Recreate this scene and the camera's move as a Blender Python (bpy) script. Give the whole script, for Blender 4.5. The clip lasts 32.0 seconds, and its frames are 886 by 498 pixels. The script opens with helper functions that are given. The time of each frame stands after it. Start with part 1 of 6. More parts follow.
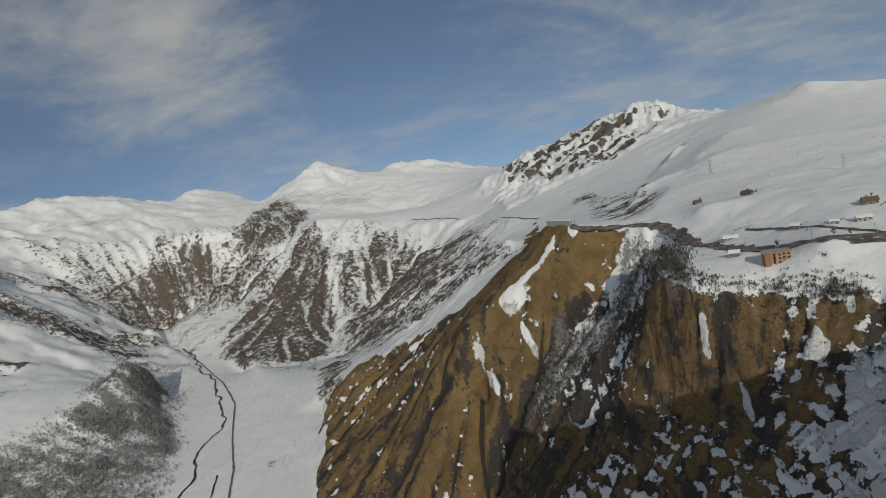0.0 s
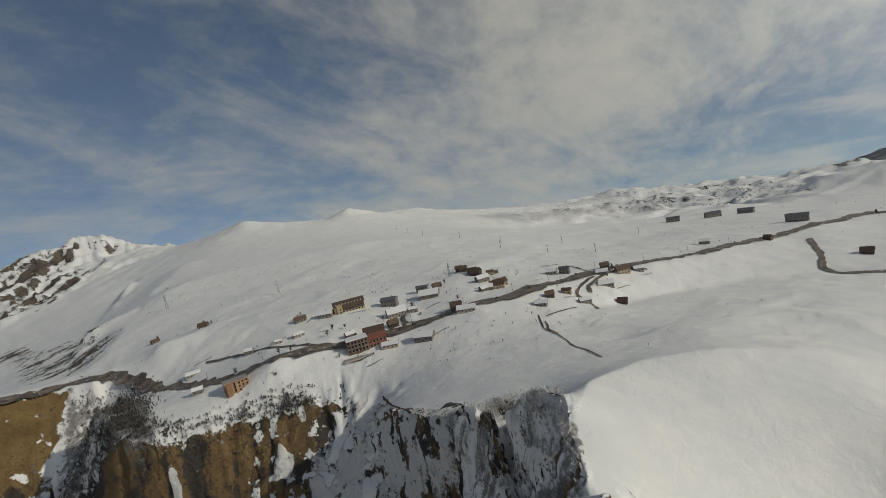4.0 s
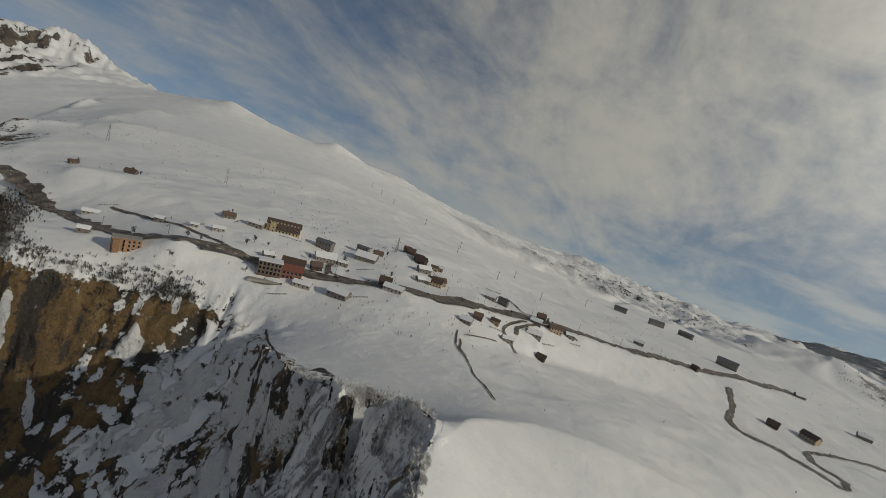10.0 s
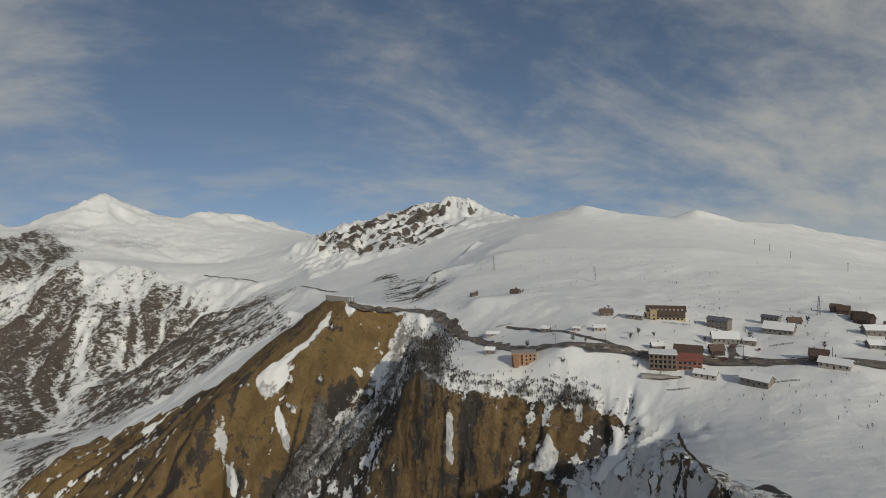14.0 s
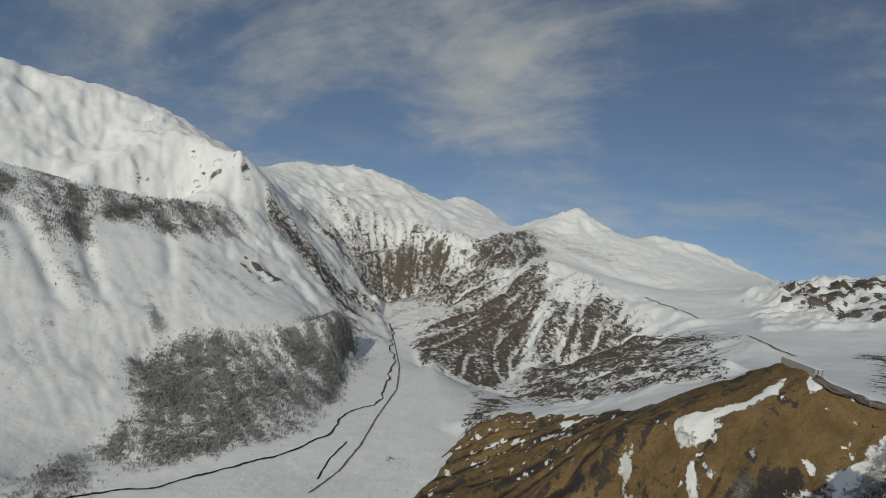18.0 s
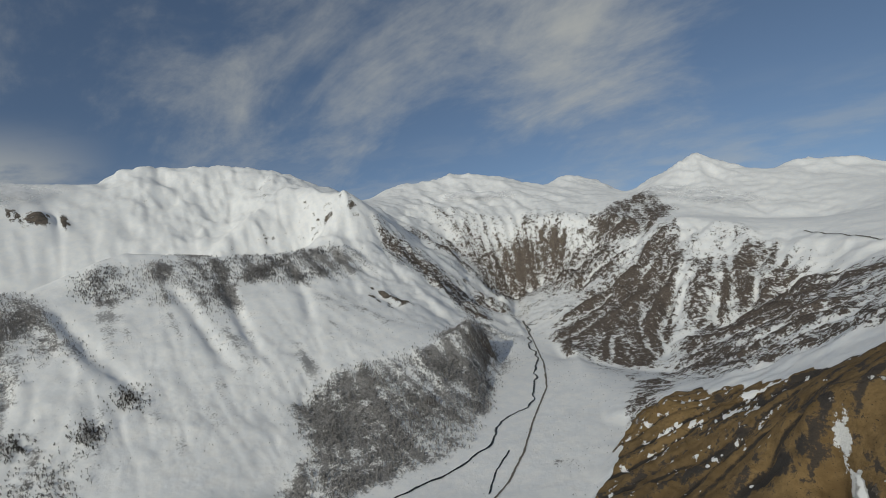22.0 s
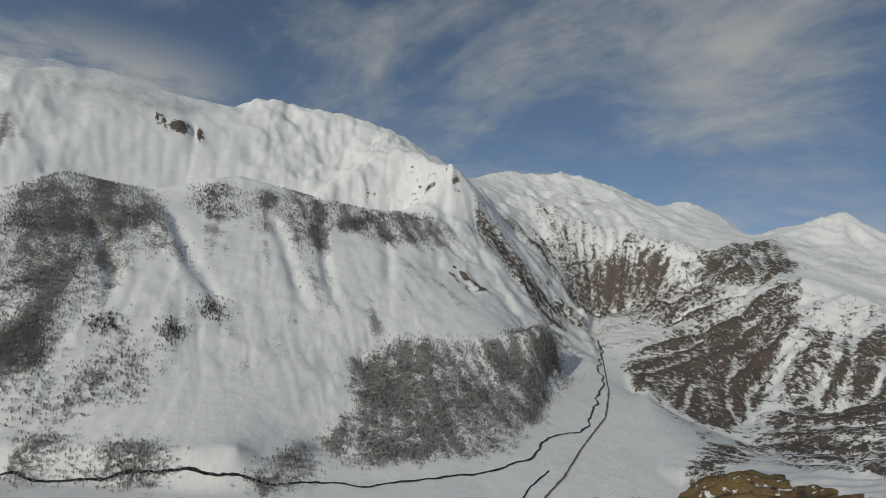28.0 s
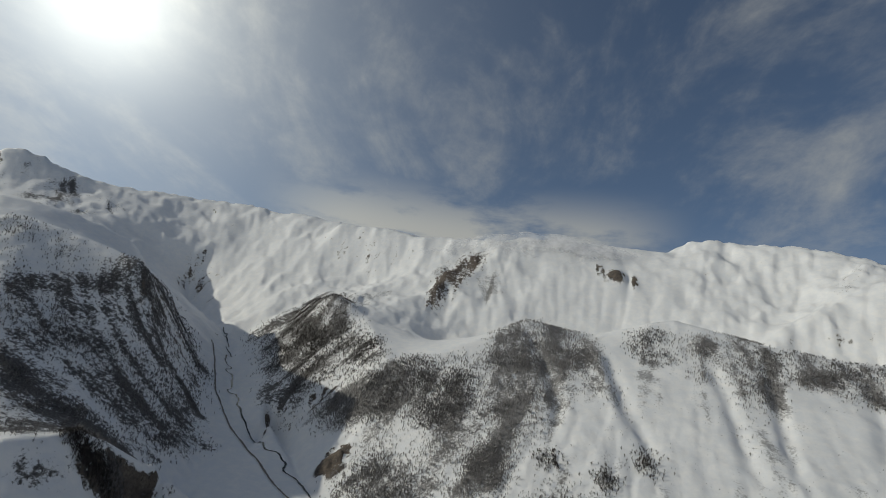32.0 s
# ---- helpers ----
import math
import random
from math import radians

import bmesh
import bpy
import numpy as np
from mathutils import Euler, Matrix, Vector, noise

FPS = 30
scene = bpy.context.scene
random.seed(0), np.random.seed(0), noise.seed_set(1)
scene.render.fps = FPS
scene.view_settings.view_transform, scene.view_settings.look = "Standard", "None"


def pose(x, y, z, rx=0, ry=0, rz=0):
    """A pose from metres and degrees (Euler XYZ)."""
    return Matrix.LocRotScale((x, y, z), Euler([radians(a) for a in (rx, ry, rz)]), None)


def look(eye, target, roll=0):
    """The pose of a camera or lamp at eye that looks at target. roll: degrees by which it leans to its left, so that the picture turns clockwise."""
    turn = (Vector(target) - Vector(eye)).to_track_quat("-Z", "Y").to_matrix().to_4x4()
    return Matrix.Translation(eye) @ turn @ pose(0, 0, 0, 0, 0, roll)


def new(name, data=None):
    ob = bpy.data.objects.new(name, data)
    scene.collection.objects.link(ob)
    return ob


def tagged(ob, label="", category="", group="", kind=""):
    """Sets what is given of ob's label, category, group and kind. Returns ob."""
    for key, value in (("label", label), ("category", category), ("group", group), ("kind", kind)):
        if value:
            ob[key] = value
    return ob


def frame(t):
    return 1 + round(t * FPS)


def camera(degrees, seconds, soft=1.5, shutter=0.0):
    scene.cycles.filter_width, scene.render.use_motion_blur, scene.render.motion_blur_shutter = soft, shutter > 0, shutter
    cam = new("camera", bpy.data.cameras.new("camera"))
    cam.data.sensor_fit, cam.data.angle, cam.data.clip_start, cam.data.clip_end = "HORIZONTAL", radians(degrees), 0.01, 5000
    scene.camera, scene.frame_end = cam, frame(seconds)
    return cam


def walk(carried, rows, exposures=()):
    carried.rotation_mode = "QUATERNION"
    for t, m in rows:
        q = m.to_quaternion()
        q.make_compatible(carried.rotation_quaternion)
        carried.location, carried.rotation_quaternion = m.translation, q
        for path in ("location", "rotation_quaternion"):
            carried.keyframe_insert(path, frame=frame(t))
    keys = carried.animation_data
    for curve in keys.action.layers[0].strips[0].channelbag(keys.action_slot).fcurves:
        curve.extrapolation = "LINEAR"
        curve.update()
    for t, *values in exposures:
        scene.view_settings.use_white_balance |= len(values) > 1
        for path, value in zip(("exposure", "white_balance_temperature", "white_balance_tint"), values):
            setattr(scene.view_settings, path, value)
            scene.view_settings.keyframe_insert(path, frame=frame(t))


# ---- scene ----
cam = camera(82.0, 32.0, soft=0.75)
PATH = [
    (0, 0.0, 0.0, -0.0, 80.69, 12.64, -2.05),
    (0.5, 3.0, 2.9, -0.7, 80.04, 13.86, -11.62),
    (1, 5.9, 5.7, -1.4, 79.44, 11.87, -21.95),
    (1.5, 8.9, 8.3, -1.9, 79.57, 9.89, -29.56),
    (2, 12.0, 10.7, -2.2, 78.95, 10.93, -37.34),
    (2.5, 15.1, 12.7, -2.3, 79.34, 12.14, -45.53),
    (4.5, 27.9, 19.7, -1.8, 83.59, 10.21, -63.28),
    (5, 30.7, 21.0, -2.1, 84.36, 6.37, -69.82),
    (5.5, 33.0, 22.2, -2.8, 82.79, 1.44, -77.71),
    (6, 35.3, 23.4, -3.5, 81.05, 2.11, -84.49),
    (6.5, 37.5, 24.5, -4.3, 82.09, -1.37, -86.25),
    (7, 39.8, 25.3, -5.1, 82.06, -0.12, -88.35),
    (7.5, 42.2, 25.8, -5.9, 82.72, -1.83, -86.28),
    (8, 44.7, 26.1, -6.8, 80.60, -1.54, -82.95),
    (8.5, 47.0, 26.3, -8.0, 79.84, -5.62, -78.96),
    (9, 49.0, 26.6, -9.5, 80.19, -11.38, -74.87),
    (9.5, 50.7, 27.0, -11.2, 81.69, -15.42, -67.58),
    (10, 52.4, 27.9, -12.8, 81.21, -16.53, -59.21),
    (10.5, 54.2, 29.2, -14.2, 80.48, -17.06, -51.49),
    (11, 56.6, 30.8, -15.1, 81.45, -15.04, -46.91),
    (11.5, 59.1, 32.7, -15.6, 81.39, -11.44, -41.91),
    (12, 61.4, 35.3, -15.6, 81.24, -7.64, -34.53),
    (12.5, 63.2, 38.2, -15.5, 80.85, -3.36, -31.15),
    (13, 64.6, 41.1, -15.6, 83.26, -1.00, -29.02),
    (13.5, 65.5, 43.6, -15.7, 86.20, 1.65, -24.84),
    (15.5, 66.8, 52.9, -17.1, 85.57, -0.70, -6.12),
    (16, 66.6, 55.6, -17.2, 83.01, -2.21, 2.53),
    (16.5, 66.0, 58.8, -17.2, 82.84, -2.85, 8.46),
    (17, 65.1, 62.4, -17.2, 83.69, -4.33, 14.56),
    (17.5, 64.0, 66.4, -17.1, 86.52, -4.50, 21.33),
    (18, 62.6, 70.7, -16.9, 87.30, -7.37, 26.81),
    (18.5, 61.1, 75.1, -16.7, 88.71, -16.03, 31.83),
    (19, 59.5, 79.4, -16.4, 90.91, -16.02, 33.74),
    (19.5, 57.7, 83.6, -16.1, 90.66, -11.62, 38.44),
    (20, 55.7, 87.6, -15.7, 91.89, -7.50, 43.19),
    (20.5, 53.5, 91.3, -15.2, 91.86, -3.02, 44.81),
    (21, 51.1, 94.7, -14.7, 88.46, 1.18, 42.95),
    (21.5, 48.5, 97.8, -14.1, 87.10, 3.30, 40.75),
    (22, 45.9, 100.6, -13.5, 87.02, 7.24, 38.95),
    (22.5, 43.4, 103.2, -12.9, 85.10, 9.80, 34.43),
    (23, 40.9, 105.6, -12.3, 83.08, 13.34, 26.89),
    (23.5, 38.6, 107.8, -11.8, 79.85, 20.14, 19.01),
    (24, 36.5, 109.9, -11.5, 80.11, 22.61, 18.14),
    (24.5, 34.8, 112.0, -11.2, 82.33, 23.98, 19.76),
    (26.5, 28.8, 120.2, -10.1, 85.23, 0.43, 28.37),
    (27, 27.2, 122.2, -9.7, 84.14, -3.92, 35.83),
    (27.5, 25.4, 124.0, -9.2, 84.09, -7.25, 43.66),
    (28, 23.4, 125.7, -8.7, 85.28, -6.64, 49.93),
    (28.5, 21.2, 127.3, -8.1, 87.58, -12.21, 59.09),
    (29, 18.9, 128.7, -7.6, 90.60, -13.32, 63.05),
    (29.5, 16.6, 130.0, -7.0, 92.01, -11.65, 66.63),
    (30, 14.1, 131.2, -6.4, 94.27, -12.91, 75.78),
    (30.5, 11.6, 132.3, -5.8, 95.92, -9.61, 82.68),
    (31, 9.0, 133.3, -5.2, 96.23, -7.03, 86.11),
    (31.5, 6.3, 134.2, -4.6, 96.01, -3.39, 89.56),
    (32, 3.6, 135.1, -3.9, 95.88, -6.28, 96.02),
]
STOPS = [(0, 0.06, 6700, 4), (2.5, 0.1, 6850, 4), (5, -0.28, 7050, 4), (9, -0.42, 7150, 5), (11, -0.05, 7000, 5), (13, 0.04, 6950, 5), (16, 0.14, 6850, 4), (19, -0.01, 6550, 3), (24, 0.08, 6450, 4), (27, -0.04, 6500, 4), (32, -0.06, 6550, 4)]
walk(cam, [(t, pose(x, y, z, rx, ry, rz)) for t, x, y, z, rx, ry, rz in PATH], STOPS)

# ---- world and sun ----
def bearing(az, el):
    """Unit vector at a bearing clockwise from +y and a height, in degrees."""
    a, e = radians(az), radians(el)
    return Vector((math.sin(a) * math.cos(e), math.cos(a) * math.cos(e), math.sin(e)))


SUN_AZ, SUN_EL = 172.0, 26.0
SUN_DIR = bearing(SUN_AZ, SUN_EL)
GLARES = (bearing(110.0, 18.0), bearing(226.5, 24.0))  # sun glare drawn into the sky at two bearings, off the lamp's own


class Nodes:
    """Short hand for node trees."""

    def __init__(self, tree):
        self.tree = tree
        tree.nodes.clear()

    def add(self, kind, inputs=None, **props):
        node = self.tree.nodes.new(kind)
        for key, value in props.items():
            setattr(node, key, value)
        for key, value in (inputs or {}).items():
            if isinstance(value, bpy.types.NodeSocket):
                self.tree.links.new(value, node.inputs[key])
            else:
                node.inputs[key].default_value = value
        return node

    def math(self, op, a, b=0.0, c=0.0, clamp=False):
        return self.add("ShaderNodeMath", {0: a, 1: b, 2: c}, operation=op, use_clamp=clamp).outputs[0]

    def mix(self, fac, a, b):
        return self.add("ShaderNodeMix", {0: fac, 6: a, 7: b}, data_type="RGBA").outputs[2]

    def ramp(self, fac, lo, hi):
        return self.add("ShaderNodeMapRange", {0: fac, 1: lo, 2: hi, 3: 0.0, 4: 1.0}, interpolation_type="SMOOTHSTEP").outputs[0]

    def noise(self, vec, scale, detail=5.0, rough=0.55, distort=0.0):
        return self.add("ShaderNodeTexNoise", {"Vector": vec, "Scale": scale, "Detail": detail, "Roughness": rough, "Distortion": distort}).outputs[0]


world = bpy.data.worlds.new("sky")
scene.world = world
world.use_nodes = True
N = Nodes(world.node_tree)
direction = N.add("ShaderNodeTexCoord").outputs["Generated"]
sep = N.add("ShaderNodeSeparateXYZ", {0: direction})
lifted = N.add("ShaderNodeCombineXYZ", {0: sep.outputs[0], 1: sep.outputs[1], 2: N.math("MULTIPLY_ADD", sep.outputs[2], 0.85, 0.2)}).outputs[0]
sky = N.add("ShaderNodeTexSky", {0: lifted}, sky_type="NISHITA", sun_disc=False, sun_elevation=radians(SUN_EL), sun_rotation=radians(SUN_AZ), altitude=2200.0, air_density=1.0, dust_density=0.25, ozone_density=2.6).outputs[0]
sky = N.add("ShaderNodeHueSaturation", {"Saturation": 0.9, "Value": 0.93, "Color": sky}).outputs[0]
up = N.math("MAXIMUM", sep.outputs[2], -0.25)
flat = N.math("ADD", up, 0.45)
plane = N.add("ShaderNodeCombineXYZ", {0: N.math("DIVIDE", sep.outputs[0], flat), 1: N.math("DIVIDE", sep.outputs[1], flat), 2: N.math("MULTIPLY", up, 0.8)}).outputs[0]
streaks = N.add("ShaderNodeMapping", {0: plane, 2: (0.0, 0.0, radians(-28)), 3: (0.95, 1.75, 1.0)}).outputs[0]
cirrus = N.noise(streaks, 1.7, 9.0, 0.6, 0.6)
wisps = N.noise(streaks, 5.5, 6.0, 0.65, 0.3)
mottle = N.noise(plane, 11.0, 4.0, 0.6, 0.2)
big = N.noise(plane, 0.9, 3.0, 0.5)


def near_dir(d, power):
    dot = N.add("ShaderNodeVectorMath", {0: direction, 1: d}, operation="DOT_PRODUCT").outputs["Value"]
    return N.math("POWER", N.math("MAXIMUM", dot, 0.0), power)


# banks of high cloud and the blue gaps between them: bearing, height, tightness, amount
CLOUD_BANKS = [
    (-24, 18, 60, 0.13), (-16, 12, 90, 0.08), (25, 7, 70, 0.05), (40, 5, 40, 0.13), (71, 9, 12, 0.15), (59, 1, 40, 0.12), (16, 9, 150, 0.12),
    (34, 8, 130, 0.14), (52, 6, 80, 0.12), (70, 7, 25, 0.1), (-38, 18.5, 140, 0.12), (-26, 21, 100, 0.11), (-45, 14, 220, 0.12), (-23, 14, 70, 0.1),
    (-46, 18, 150, 0.08), (-80, 26, 14, 0.05), (-55, 24, 40, 0.06), (114, 4, 90, 0.1),
]
CLOUD_GAPS = [(-8, 19, 28, -0.12), (-102, 21, 22, -0.08), (20, 19, 40, -0.12), (0, 7.5, 70, -0.13), (-36, 8, 90, -0.16), (49, 13, 70, -0.13), (62, 9, 300, -0.1), (86, 9, 220, -0.11), (96, -1, 90, -0.2), (31, 14, 140, -0.13), (60, 11, 300, -0.07), (-71, 15, 22, -0.16), (-6, 12, 60, -0.11)]
more = N.math("ADD", N.math("MULTIPLY", near_dir(GLARES[0], 2.5), 0.08), N.math("MULTIPLY", near_dir(GLARES[1], 8.0), 0.03))
for az, el, tight, amount in CLOUD_BANKS + CLOUD_GAPS:
    more = N.math("MULTIPLY_ADD", near_dir(bearing(az, el), tight), 0.5 * amount, more)
body = N.math("ADD", N.math("ADD", N.math("MULTIPLY", cirrus, 0.56), N.math("MULTIPLY", big, 0.3)), N.math("ADD", N.math("MULTIPLY", wisps, 0.22), N.math("MULTIPLY", mottle, 0.13)))
cover = N.ramp(N.math("ADD", body, more), 0.535, 0.9)
low = N.math("MULTIPLY", N.ramp(up, 0.2, -0.02), N.ramp(N.noise(N.add("ShaderNodeMapping", {0: direction, 3: (1.0, 1.0, 4.0)}).outputs[0], 4.0, 7.0, 0.6), 0.42, 0.66))
bank = N.math("MULTIPLY", N.ramp(near_dir(bearing(-94.0, 9.0), 1.0), 0.91, 0.98), N.math("MULTIPLY", N.ramp(up, 0.25, 0.12), N.ramp(N.noise(N.add("ShaderNodeMapping", {0: direction, 3: (1.0, 1.0, 3.0)}).outputs[0], 4.5, 7.0, 0.58), 0.34, 0.56)))
cover = N.math("MAXIMUM", N.math("MULTIPLY", cover, 0.8), N.math("MAXIMUM", N.math("MULTIPLY", low, 0.5), N.math("MULTIPLY", bank, 0.85)))
cloud_light = N.math("ADD", 5.6, N.math("ADD", N.math("MULTIPLY", near_dir(GLARES[0], 6.0), 2.2), N.math("MULTIPLY", near_dir(GLARES[1], 20.0), 2.5)))
cloud_rgb = N.add("ShaderNodeVectorMath", {0: (1.0, 0.97, 0.92), 3: cloud_light}, operation="SCALE").outputs[0]
col = N.mix(cover, sky, cloud_rgb)
# glow round both glare bearings, added to the sky colour; no lamp stands there
halo = N.math("ADD", N.math("MULTIPLY", near_dir(GLARES[0], 40.0), 3.0), N.math("MULTIPLY", near_dir(GLARES[0], 170.0), 13.0))
halo = N.math("ADD", halo, N.math("MULTIPLY", near_dir(GLARES[1], 9.0), 2.6))
halo = N.math("ADD", halo, N.math("MULTIPLY", near_dir(GLARES[0], 9.0), 1.2))
halo = N.math("ADD", halo, N.math("ADD", N.math("MULTIPLY", near_dir(GLARES[1], 40.0), 4.5), N.math("MULTIPLY", near_dir(GLARES[1], 170.0), 9.0)))
halo_rgb = N.add("ShaderNodeVectorMath", {0: (1.0, 0.98, 0.9), 3: halo}, operation="SCALE").outputs[0]
col = N.add("ShaderNodeVectorMath", {0: col, 1: halo_rgb}, operation="ADD").outputs[0]
back = N.add("ShaderNodeBackground", {0: col, 1: 0.075})
N.add("ShaderNodeOutputWorld", {0: back.outputs[0]})

sun = new("sun", bpy.data.lights.new("sun", "SUN"))
sun.data.energy, sun.data.angle, sun.data.color = 2.0, radians(0.6), (1.0, 0.93, 0.82)
sun.matrix_world = look(SUN_DIR * 1000, (0, 0, 0))

